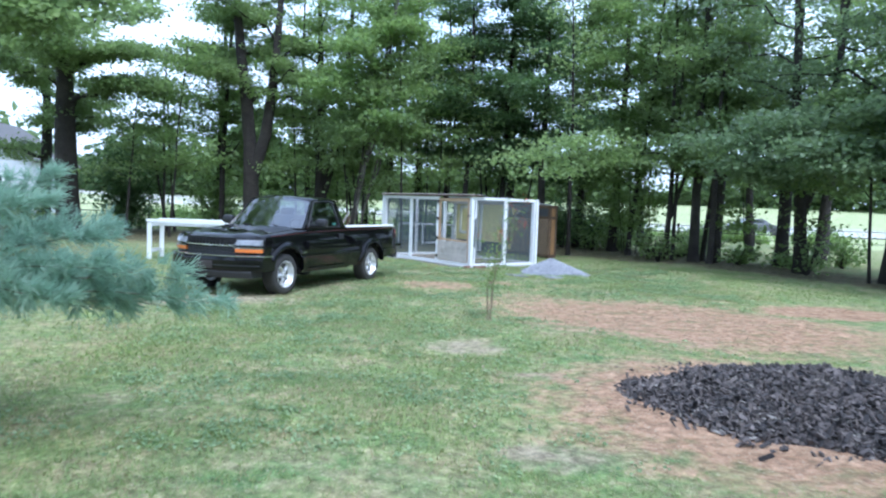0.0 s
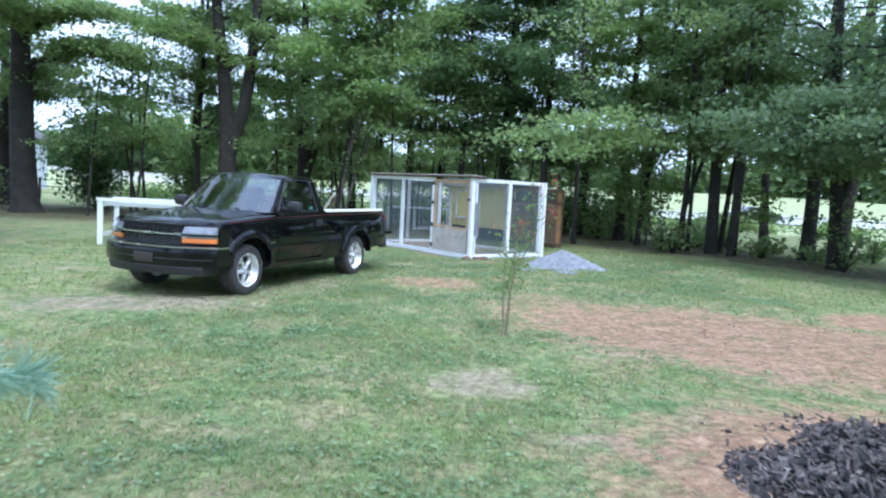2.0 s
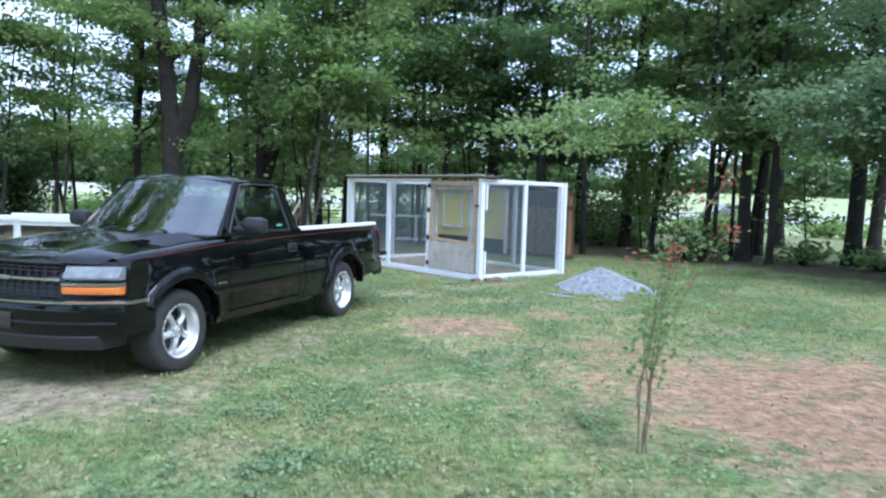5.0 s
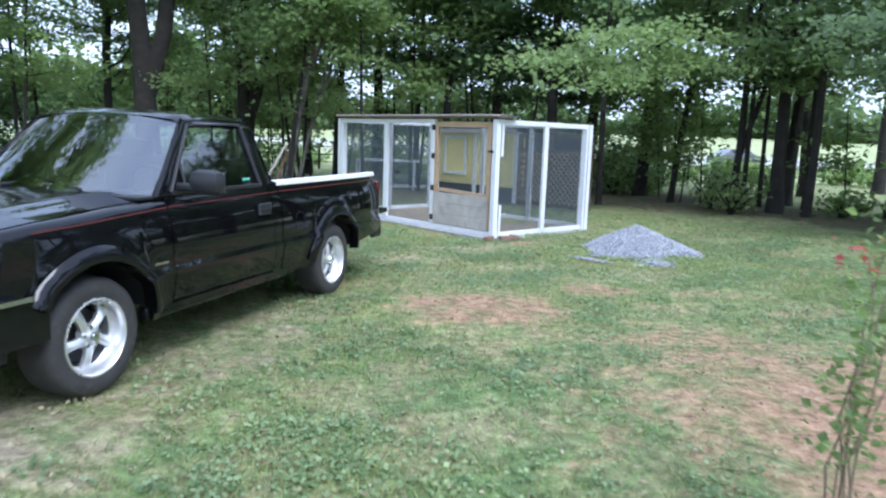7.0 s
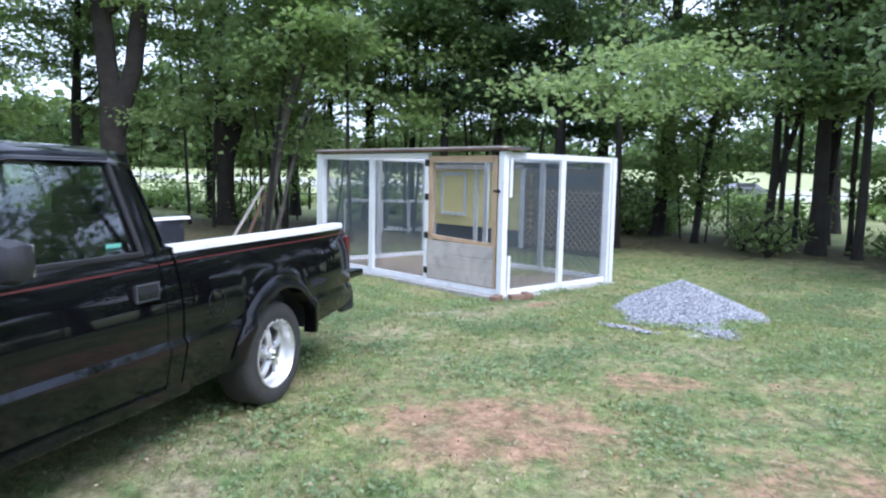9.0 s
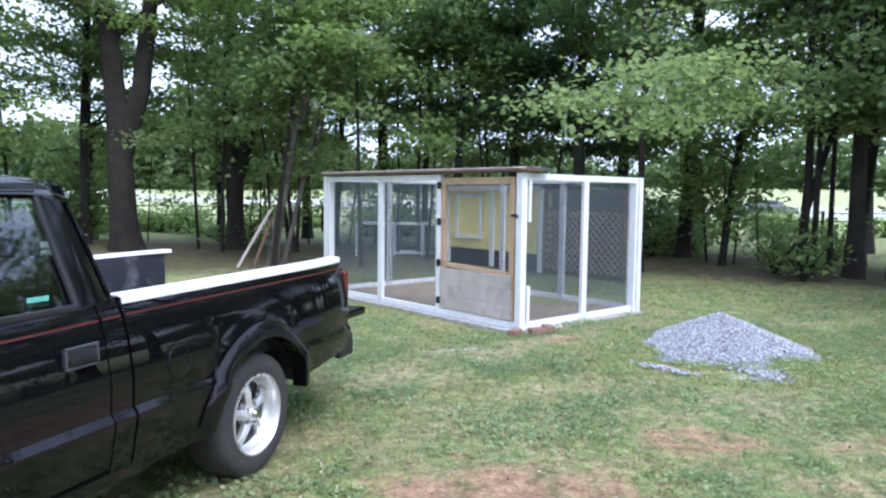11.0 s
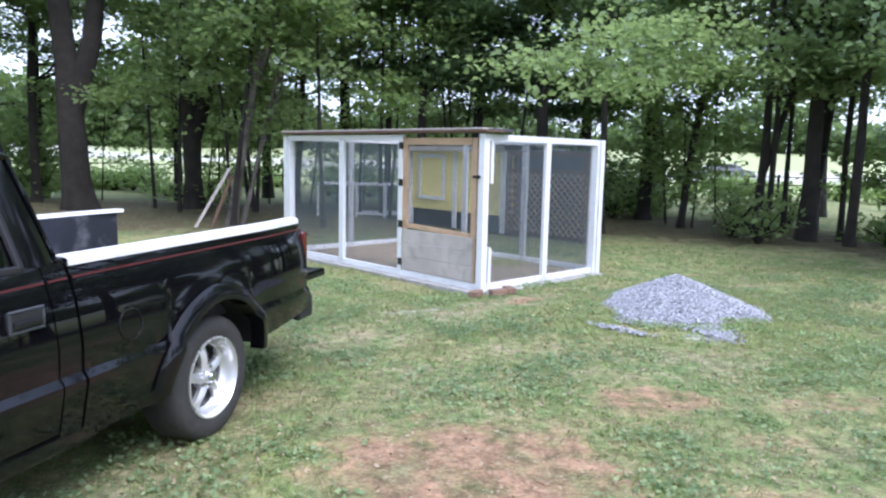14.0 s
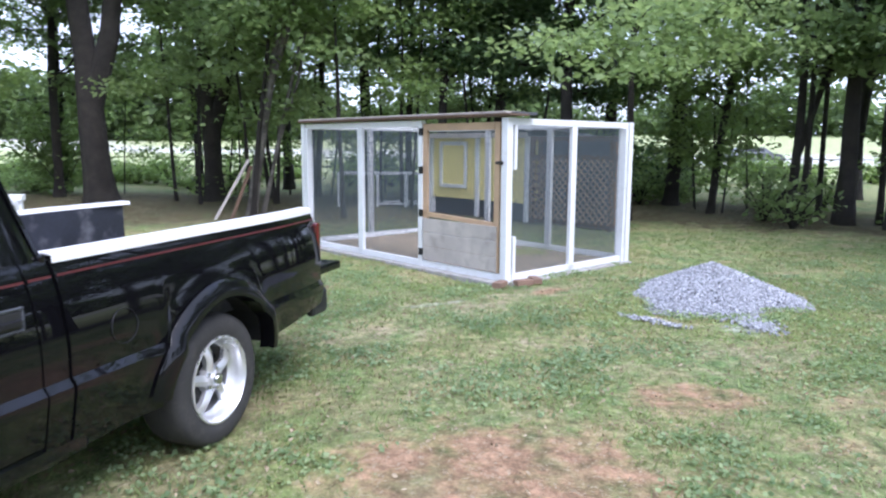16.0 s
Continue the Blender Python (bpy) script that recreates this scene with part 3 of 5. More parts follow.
OAK = "tall oak with dark bark and dense green leaves"
TREES = [
    # x, y, height, radius, crown base, spread, leaves, kind, lean, fork
    (-13.75, 26.2, 12, 0.42, 3.2, 4.6, 14000, "oak", (-1.0, 0), 0), (-7.7, 28.4, 12, 0.33, 5.0, 3.8, 8500, "oak", (-1.0, 0), 2.2),
    (-5.15, 29.0, 12, 0.23, 3.6, 3.2, 6800, "maple", (-0.4, 0), 1.6), (-1.5, 32.0, 12, 0.17, 4.2, 2.6, 6300, "oak", (0.2, 0), 0),
    (-2.7, 30.4, 12, 0.09, 3.0, 2.3, 5500, "maple", (0.3, 0), 0), (-0.2, 29.2, 11, 0.09, 3.0, 2.4, 6000, "oak", (-0.3, 0), 0),
    (1.9, 28.5, 12, 0.13, 2.4, 2.8, 8500, "dark", (0.2, 0), 0), (3.4, 26.8, 12, 0.15, 2.5, 2.8, 9500, "dark", (0.1, 0), 0), (5.3, 30.2, 12, 0.17, 2.8, 3.0, 8200, "oak", (0, 0), 0),
    (6.2, 27.6, 12, 0.16, 2.7, 3.0, 9200, "maple", (0.3, 0), 0), (6.3, 25.6, 10, 0.08, 2.2, 2.8, 6500, "maple", (0.9, 0), 0), (4.0, 24.2, 9, 0.07, 3.8, 1.8, 1700, "light", (-0.1, 0), 0),
    (8.6, 32.5, 12, 0.17, 3.0, 3.2, 8200, "oak", (0, 0), 0), (7.15, 23.9, 10, 0.085, 2.4, 2.8, 5300, "oak", (-0.2, 0), 1.2),
    (7.85, 23.3, 10, 0.15, 2.5, 3.4, 4000, "oak", (0.1, 0), 0), (9.4, 25.6, 12, 0.15, 2.4, 2.8, 4500, "oak", (0.2, 0), 0),
    (10.4, 22.8, 10, 0.2, 2.3, 3.4, 3800, "oak", (0, 0), 0), (9.6, 19.9, 10, 0.17, 2.5, 3.2, 5800, "grey", (-0.4, 0), 1.5),
    (10.6, 17.6, 12, 0.2, 2.5, 3.6, 8500, "grey", (0.6, 0), 1.2), (11.6, 15.0, 12, 0.21, 2.4, 3.8, 8500, "grey", (0.3, 0), 0),
    (12.6, 20.0, 10, 0.15, 2.3, 3.2, 4500, "oak", (0, 0), 0), (13.5, 26.5, 12, 0.2, 2.8, 3.4, 4300, "oak", (0, 0), 0),
    (12.2, 29.5, 12, 0.16, 3.2, 3.2, 4100, "maple", (0, 0), 0), (16.5, 32.0, 12, 0.2, 3.0, 3.4, 4100, "oak", (0, 0), 0),
    (13.8, 11.8, 10, 0.2, 2.1, 3.4, 5800, "oak", (0, 0), 0), (15.2, 17.0, 10, 0.2, 2.3, 3.4, 4600, "oak", (0, 0), 0),
    (2.6, 32.5, 12, 0.2, 3.5, 3.2, 5900, "oak", (0, 0), 0), (-10.4, 32.5, 12, 0.16, 2.0, 2.8, 6000, "maple", (0.4, 0), 0),
    (0.5, 27.6, 11, 0.11, 2.4, 2.6, 6500, "dark", (0.1, 0), 0), (-9.7, 30.6, 11, 0.12, 2.6, 3.2, 4500, "oak", (0.3, 0), 0), (-6.3, 32.0, 11, 0.12, 2.8, 3.0, 4500, "maple", (-0.2, 0), 0), (-17.2, 30.5, 12, 0.25, 2.6, 3.6, 7300, "oak", (0, 0), 0), (-20.5, 25.0, 12, 0.3, 3.6, 4.0, 5300, "oak", (0.4, 0), 0), (-4.0, 34.0, 12, 0.16, 2.2, 2.8, 7300, "oak", (0, 0), 0),
]
BOUGHS = {
    (4.0, 24.2): [(1.4, 20.9, 2.75), (2.3, 20.5, 2.4), (2.9, 20.3, 3.25), (3.4, 20.5, 2.55), (4.2, 20.9, 3.5), (5.0, 21.3, 2.9)],
    (9.6, 19.9): [(6.3, 18.2, 3.3), (6.9, 17.8, 2.7), (7.5, 17.4, 3.6), (7.6, 18.3, 2.5)],
    (10.6, 17.6): [(7.9, 16.2, 3.0), (8.4, 15.8, 2.6), (8.8, 16.0, 3.8)],
    (-13.75, 26.2): [(-10.2, 25.2, 5.2), (-10.8, 24.6, 6.2)],
}
LEAVES = {"grey": M_LEAF_SKYLIT, "oak": M_LEAF_OAK, "maple": M_LEAF_MAPLE, "dark": M_LEAF_DARK, "light": M_LEAF_LIGHT}
WORDS = {"grey": "tall oak with low boughs, leaves toned grey-green for skylight", "oak": OAK, "maple": "slender maple with light green leaves", "light": "young maple with pale yellow-green leaves", "dark": "dense dark-leaved tree with low branches"}
for k, (x, y, h, r, b, s, n_, kind, lean, fork) in enumerate(TREES):
    tree(x, y, h, r, b, s, n_ * (0.8 if -6 < x < -1 else 1.25 if x < 0 else 1.0), LEAVES[kind], M_BARK, 100 + k, lean, fork, 0.115 if x > 7 and y < 25 else 0.12, label=WORDS[kind], boughs=BOUGHS.get((x, y), ()))

# the pale leaning tree behind the truck
tree(-3.45, 25.0, 9.5, 0.1, 3.4, 2.2, 4200, M_LEAF_MAPLE, M_BARK_PALE, 55, (1.5, 0), 2.6, label="leaning pale-barked tree with forked stems")
tree(-3.25, 25.15, 8.5, 0.045, 3.6, 1.5, 1400, M_LEAF_MAPLE, M_BARK_PALE, 57, (1.9, 0), 1.4, label="slim leaning pale-barked young tree")

# thin saplings inside the wood
for k in range(26):
    x = gr.uniform(-12, 15)
    y = wood_edge(x) + gr.uniform(2.0, 9)
    tree(x, y, gr.uniform(4.5, 8), gr.uniform(0.03, 0.055), gr.uniform(1.6, 2.8), 1.3, 900, M_LEAF_OAK if k % 2 else M_LEAF_MAPLE, M_BARK, 300 + k, (gr.uniform(-0.8, 0.8), 0), size=0.13, label="thin young tree with a sparse crown")

for k in range(7):
    x = gr.uniform(5, 14)
    tree(x, wood_edge(x) + gr.uniform(2.5, 7), gr.uniform(7, 11), gr.uniform(0.045, 0.09), gr.uniform(2.2, 3.2), 1.5, 1100, M_LEAF_OAK, M_BARK, 360 + k, (gr.uniform(-0.9, 0.9), 0), size=0.14, label="thin dark-barked young tree at the wood edge")

# low whips and saplings between the trunks, half with sunlight put into the leaf colour
for k in range(22):
    x = gr.uniform(-9, 1.5) if k < 12 else gr.uniform(3.5, 10)
    tree(x, wood_edge(x) + (gr.uniform(7, 11) if k < 12 else gr.uniform(1.5, 8)), gr.uniform(2.4, 4.2), gr.uniform(0.014, 0.026), gr.uniform(0.5, 1.1), 0.8, 330, M_LEAF_SUNNY if k % 2 else M_LEAF_MAPLE, M_BARK, 620 + k, (gr.uniform(-0.4, 0.4), 0), size=0.12, label="thin whip with light green leaves")

# the broad oak beside the truck, its crown over the lawn
tree(-11.6, 14.5, 15, 0.36, 4.8, 4.9, 8500, M_LEAF_OAK, M_BARK, 490, size=0.15, label=OAK, boughs=[(-7.2, 13.6, 4.6), (-6.8, 14.8, 5.2), (-7.8, 12.6, 4.5), (-8.2, 15.6, 4.9), (-6.9, 13.0, 5.4)])
for k, (x, y) in enumerate([(-17.5, 18.5), (-18.0, 13.0)]):
    tree(x, y, 12, 0.3, 1.8, 4.4, 4200, M_LEAF_OAK, M_BARK, 493 + k, size=0.25, label=OAK)
# woods behind the camera, seen in the truck's glass and paint
for k, (x, y) in enumerate([(-13, -14), (-7, -18), (-1, -16), (6, -19), (12, -12), (17, -2), (-18, -4), (16, 6), (-19, 10)]):
    tree(x, y, 12, 0.25, 2.2, 4.6, 3200, M_LEAF_OAK, M_BARK, 500 + k, size=0.34, label=OAK)


def shrub(x, y, rx, rz, leaves, leaf, seed, label, size=0.13):
    rng = np.random.default_rng(seed)
    root = thing("shrub", pose(x, y, 0), label, "shrub", "shrubs of the wood edge")
    woody, tips = [], []
    for k in range(14):
        a, ln = rng.uniform(0, 2 * np.pi), rng.uniform(0.3, 1)
        t = np.linspace(0, 1, 5)
        p = np.stack([np.cos(a) * rx * ln * t ** 1.4, np.sin(a) * rx * ln * t ** 1.4, -0.05 + rz * (1.05 - 0.45 * ln) * t], 1)
        woody.append(tube_arrays(p, np.linspace(0.022, 0.006, 5), 5))
        tips += [np.array([np.interp(f, t, p[:, i]) for i in range(3)]) for f in np.linspace(0.3, 1.05, 7)]
    v, q = join_arrays(woody)
    new("woody_stem", np_mesh("woody_stem", v, q, M_BARK, True)).parent = root
    tips = np.array(tips)
    c = np.repeat(tips, leaves // len(tips), 0)
    c = c + rng.normal(0, 1, c.shape) * np.array([0.16 * rx + 0.1, 0.16 * rx + 0.1, 0.1 * rz + 0.06])
    c = c[c[:, 2] > 0.05]
    v, q = leaf_arrays(c, size, rng)
    new("foliage", np_mesh("foliage", v, q, leaf)).parent = root
    return root


shrub(-13.6, 30.5, 1.9, 3.9, 6000, M_LEAF_DARK, 1, "tall dense dark green shrub", 0.15)
shrub(-10.0, 31.5, 1.5, 2.6, 2600, M_LEAF_MAPLE, 2, "loose light green shrub", 0.15)
shrub(-16.5, 27.5, 1.2, 1.6, 1800, M_LEAF_OAK, 3, "low green shrub under trees")
for k in range(24):
    x = gr.uniform(-14, 16)
    far_ = wood_edge(x) + gr.uniform(6, 15)
    shrub(x, far_, gr.uniform(0.6, 1.2), gr.uniform(0.4, 1.0), 450, M_LEAF_SUNNY if k % 3 and x < 4 else M_LEAF_MAPLE, 20 + k, "low leafy undergrowth shrub in the wood")
for k in range(4):
    x = gr.uniform(6.5, 15)
    shrub(x, wood_edge(x) + gr.uniform(1.5, 4), gr.uniform(0.6, 0.9), gr.uniform(0.7, 1.2), 260, M_LEAF_OAK, 120 + k, "dark leafy shrub among trunks")
shrub(6.6, 28.6, 1.0, 1.0, 500, M_LEAF_OAK, 80, "dark leafy shrub at the wood edge")
for k, (x, y, w, h) in enumerate([(4.6, 29.5, 1.1, 1.7), (5.9, 30.8, 1.2, 1.9), (7.2, 31.0, 1.1, 1.6), (3.6, 31.2, 1.2, 1.8), (5.0, 32.8, 1.3, 2.0)]):
    shrub(x, y, w, h, 1300, M_LEAF_DARK, 90 + k, "dense dark green shrub between the trunks", 0.14)
shrub(9.6, 29.0, 1.0, 1.0, 400, M_LEAF_OAK, 81, "dark leafy shrub at the wood edge")
for k in range(30):
    x = gr.uniform(-17, -0.5) if k < 18 else gr.uniform(6, 20)
    shrub(x, gr.uniform(35.5, 43), gr.uniform(0.8, 1.5), gr.uniform(0.6, 1.2), 600, M_LEAF_SUNNY, 160 + k, "low bush by the field fence in sunlit light green", 0.15)

# the far woods beyond the field, one mass
fr = np.random.default_rng(11)
a = fr.uniform(-1.25, 1.25, 4000)
d = 150 + 25 * np.sin(a * 5) + fr.uniform(-8, 8, 4000)
top = 7 + 3 * np.sin(a * 17) + 2.5 * np.sin(a * 41)
cc = np.stack([np.sin(a) * d, np.cos(a) * d, 3.0 + fr.uniform(0, 1, 4000) ** 1.3 * top], 1)
c = np.repeat(cc, 14, 0) + fr.normal(0, 1.4, (56000, 3))
v, q = leaf_arrays(c[c[:, 2] > 0], 1.5, fr)
tagged(new("far_woods", np_mesh("far_woods", v, q, M_LEAF_FAR)), "distant line of green trees beyond the field", "woods", kind="stuff")

# ---- far fence, house and car ----
fence = thing("fence", pose(0, 38, 0), "dark wire and rail fence along a field", "fence")
for k in range(19):
    part("post", box_bm(-36 + k * 4, 0.05 * (k % 3), 0.5, 0.09, 0.09, 1.1), M_BARK, fence)
for z, t in ((0.62, 0.045), (0.95, 0.03), (0.3, 0.02)):
    part("rail", box_bm(0, -0.07, z, 76, t, t, 0), M_BARK, fence)

house = thing("house", pose(-32, 47, 0, 0, 0, 12), "white sided house with a grey gable roof", "house")
bm = bmesh.new()
fs = [bm.verts.new(p) for p in ((-4, 0, 0), (4, 0, 0), (4, 0, 3.6), (0, 0, 6.2), (-4, 0, 3.6))]
bk = [bm.verts.new((v_.co.x, 9, v_.co.z)) for v_ in fs]
bm.faces.new(fs), bm.faces.new(bk[::-1])
for i in range(5):
    bm.faces.new((fs[i], fs[(i + 1) % 5], bk[(i + 1) % 5], bk[i]))
part("wall", bm, M_SIDING, house)
for i in range(22):
    zz = 0.25 + i * 0.24
    half = 4.02 if zz < 3.6 else 4.02 * (6.2 - zz) / 2.6
    if half > 0.4:
        part("siding_board", box_bm(0, -0.015, zz, half * 2, 0.03, 0.2, 0), M_SIDING, house)
for s in (-1, 1):
    part("roof", box_bm(0, 0, 0, 5.3, 10, 0.14, 0, Matrix.Translation((s * 2.15, 4.5, 4.95)) @ Matrix.Rotation(s * 0.576, 4, "Y")), M_ROOF, house)
for xw in (-2, 1.8):
    w = part("window", box_bm(xw, -0.05, 1.9, 1.1, 0.1, 1.4), M_WHITE, house)
    part("pane", box_bm(xw, -0.11, 1.9, 0.9, 0.02, 1.2, 0), M_WINDOWDARK, w)

car = thing("parked_car", pose(27, 64, 0, 0, 0, 8), "grey car parked far across the field", "car")
prof = [(-2.2, 0.35), (-2.2, 0.85), (-1.7, 0.95), (-1.0, 1.42), (0.4, 1.42), (1.1, 0.98), (2.0, 0.85), (2.2, 0.6), (2.2, 0.35)]
bm = bmesh.new()
sheet(bm, [[(px, s * (0.85 - (0.12 if pz > 1.1 else 0)), pz) for s in (-1, 1)] for px, pz in prof])
for s in (-1, 1):
    bm.faces.new([bm.verts.new((px, s * (0.85 - (0.12 if pz > 1.1 else 0)), pz)) for px, pz in prof])
part("body", bm, surface("grey_car_paint", (0.07, 0.075, 0.085), 0.3, var=0.1, coat=1.0), car)
part("window", box_bm(-0.3, 0, 1.2, 1.35, 1.64, 0.3), M_WINDOWDARK, car)
for wx in (-1.35, 1.35):
    for s in (-1, 1):
        bm = lathe(bmesh.new(), [(0.01, -0.1), (0.3, -0.1), (0.32, 0), (0.3, 0.1), (0.01, 0.1)], 14)
        part("wheel", bm, M_RUBBER, car).matrix_local = Matrix.Translation((wx, s * 0.78, 0.32))


# ---- the wire run ----
run = thing("chicken_run", pose(0.586, 17.868, 0, 0, 0, 38.5), "white-painted timber run with grey wire mesh sides", "chicken run")
U, V_, TOP = 3.9, 2.2, 1.73          # along the door face, along the side face, height
SILL = 0.0


def stick(name, a, b, w, h, material=M_WHITE, label="", under=None):
    return part(name, bar_bm(a, b, w, h, 0.004), material, under or run, label)


# concrete footing
for a, b in (((0, 0), (V_, 0)), ((V_, 0), (V_, U)), ((V_, U), (0, U)), ((0, U), (0, 0))):
    ax, bx = Vector((*a, 0.0)), Vector((*b, 0.0))
    d = (bx - ax).normalized()
    count = round((bx - ax).length / 0.41)
    for i in range(count):
        p0 = ax + (bx - ax) * (i / count) + d * 0.006
        p1 = ax + (bx - ax) * ((i + 1) / count) - d * 0.006
        part("footing_block", bar_bm(p0 - Vector((0, 0, 0.03)), p1 - Vector((0, 0, 0.03)), 0.26, 0.11, 0.012), M_CONCRETE, run)
part("floor", box_bm(V_ / 2, U / 2, 0.0, V_ - 0.2, U - 0.2, 0.07, 0), M_SAND, run, "bare packed dirt floor")

# sills and top plates
for z, t in ((SILL + 0.06, 0.07), (TOP - 0.035, 0.07)):
    stick("rail", (0.05, 0, z), (V_ - 0.05, 0, z), 0.045, t)
    stick("rail", (V_, 0.05, z), (V_, U - 0.05, z), 0.045, t)
    stick("rail", (V_ - 0.05, U, z), (0.05, U, z), 0.045, t)
    stick("rail", (0, 1.38 if z > 1 else 0.06, z), (0, U - 0.05, z), 0.045, t)
# posts: corner posts of two studs, single studs between
for x, y, w, d in ((0, 0, 0.085, 0.085), (V_, 0, 0.085, 0.085), (V_, U, 0.085, 0.085), (0, U, 0.085, 0.085)):
    stick("post", (x, y, SILL), (x, y, TOP + 0.002), w, d)
stick("post", (0.0, U - 0.1, SILL), (0.0, U - 0.1, TOP - 0.07), 0.1, 0.045)
stick("post", (V_ - 0.11, 0.0, SILL), (V_ - 0.11, 0.0, TOP - 0.07), 0.045, 0.11)
stick("post", (0.1, 0, SILL), (0.1, 0, 0.5), 0.045, 0.07)
stick("post", (0.1, 0, 1.2), (0.1, 0, TOP - 0.07), 0.045, 0.07)
for a in (((1.1, 0)), ((V_, 1.23)), ((V_, 2.4)), ((1.15, U))):
    along_x = a[1] in (0, U)
    bm = box_bm(a[0], a[1], (SILL + TOP) / 2, 0.09 if along_x else 0.045, 0.045 if along_x else 0.09, TOP - SILL - 0.06)
    part("post", bm, M_WHITE, run)
part("post", box_bm(0, 2.55, (SILL + TOP) / 2, 0.045, 0.1, TOP - SILL - 0.06), M_WHITE, run)
part("hinge_post", box_bm(0, 1.345, (SILL + TOP) / 2, 0.06, 0.07, TOP - SILL), M_WHITE, run)
# roof edge boards along the door face
part("roof_board", box_bm(0.06, U / 2 - 0.03, TOP + 0.03, 0.3, U + 0.16, 0.022), M_BROWNWOOD, run, "weathered brown roof board")
part("roof_board", box_bm(0.12, U / 2 + 0.05, TOP + 0.058, 0.32, U + 0.1, 0.02), M_GREYWOOD, run, "grey weathered roof board")
part("roof_board", box_bm(0.2, -0.04, TOP + 0.045, 0.3, 0.12, 0.03), M_DARKPANEL, run)


def screen(a, b, z0, z1, under):
    bm = bmesh.new()
    vs = [bm.verts.new(p) for p in ((*a, z0), (*b, z0), (*b, z1), (*a, z1))]
    f = bm.faces.new(vs)
    uv = bm.loops.layers.uv.new("UVMap")
    ln = (Vector(b) - Vector(a)).length
    for lp, c_ in zip(f.loops, ((0, z0), (ln, z0), (ln, z1), (0, z1))):
        lp[uv].uv = c_
    return part("wire_mesh", bm, M_SCREEN, under, "fine grey wire mesh")


i_ = 0.03
screen((0.05, i_), (1.06, i_), 0.1, TOP - 0.05, run)
screen((1.14, i_), (V_ - 0.05, i_), 0.1, TOP - 0.05, run)
screen((V_ - i_, 0.05), (V_ - i_, U - 0.05), 0.1, TOP - 0.05, run)
screen((0.05, U - i_), (V_ - 0.05, U - i_), 0.1, TOP - 0.05, run)
screen((i_, 1.38), (i_, 2.5), 0.1, TOP - 0.05, run)
screen((i_, 2.6), (i_, U - 0.05), 0.1, TOP - 0.05, run)

door = new("door")
door.parent = run
tagged(door, "pine framed door with grey plank lower half")
for a, b, w, h in (((0, 1.27, 0.11), (0, 1.27, 1.69), 0.035, 0.075), ((0, 0.125, 0.11), (0, 0.125, 1.69), 0.035, 0.075),
                   ((0, 0.17, 1.65), (0, 1.23, 1.65), 0.034, 0.08), ((0, 0.17, 0.615), (0, 1.23, 0.65), 0.034, 0.05)):
    part("stile" if a[1] == b[1] else "door_rail", bar_bm(a, b, w, h), M_PINE, door, "bare yellow pine")
for z0, z1 in ((0.115, 0.275), (0.28, 0.44), (0.445, 0.6)):
    part("plank", box_bm(-0.024, 0.7, (z0 + z1) / 2, 0.02, 1.18, z1 - z0, 0.004), M_GREYWOOD, door)
for z in (1.6, 1.16, 0.66, 0.2):
    part("hinge", box_bm(-0.034, 1.325, z, 0.012, 0.07, 0.085, 0.003), M_BLACK_IRON, door)
lt = part("latch", box_bm(-0.05, 0.06, 1.27, 0.02, 0.1, 0.03, 0.004), M_BLACK_IRON, door)
part("knob", box_bm(-0.066, 0.03, 1.27, 0.03, 0.03, 0.045, 0.01), M_BLACK_IRON, lt)

# a white tubular rack and a bucket inside and behind the run
def on_run(x, y, z=0.0, turn=0.0):
    return run.matrix_world @ pose(x, y, z, 0, 0, turn)


bucket = thing("bucket", on_run(1.95, 2.3, 0.035), "small grey metal feed bucket on dirt", "bucket")
part("pail", lathe(bmesh.new(), [(0.01, 0), (0.11, 0), (0.14, 0.26), (0.13, 0.26), (0.1, 0.02)], 20), M_TIN, bucket, smooth=True).matrix_local = pose(0, 0, 0, 90)
bm = bmesh.new()
hp = [(0.14 * math.cos(t), 0.0, 0.25 + 0.13 * math.sin(t)) for t in np.linspace(0, math.pi, 11)]
v, q = tube_arrays(hp, [0.004] * 11, 5)
new("handle", np_mesh("handle", v, q, M_BLACK_IRON, True)).parent = bucket

rack = thing("table_frame", pose(-0.85, 27.4, 0, 0, 0, -4), "white tubular table frame without its top", "table")
def pipe(name, pts, r, mat_, under):
    v_, q__ = tube_arrays(pts, [r] * len(pts), 8)
    ob = new(name, np_mesh(name, v_, q__, mat_, True))
    ob.parent = under
    return ob


for x in (-1.0, -0.1, 0.55, 1.0):
    for y in (-0.35, 0.35):
        pipe("leg", [(x, y, 0), (x, y, 0.78)], 0.026, M_PIPE, rack)
for y in (-0.35, 0.35):
    pipe("rail", [(-1.0, y, 0.79), (1.0, y, 0.79)], 0.028, M_PIPE, rack)
    pipe("rail", [(-0.1, y, 0.1), (0.9, y, 0.1)], 0.024, M_PIPE, rack)
for x in (-1.0, 1.0, 0.1):
    pipe("rail", [(x, -0.35, 0.79), (x, 0.35, 0.79)], 0.028, M_PIPE, rack)

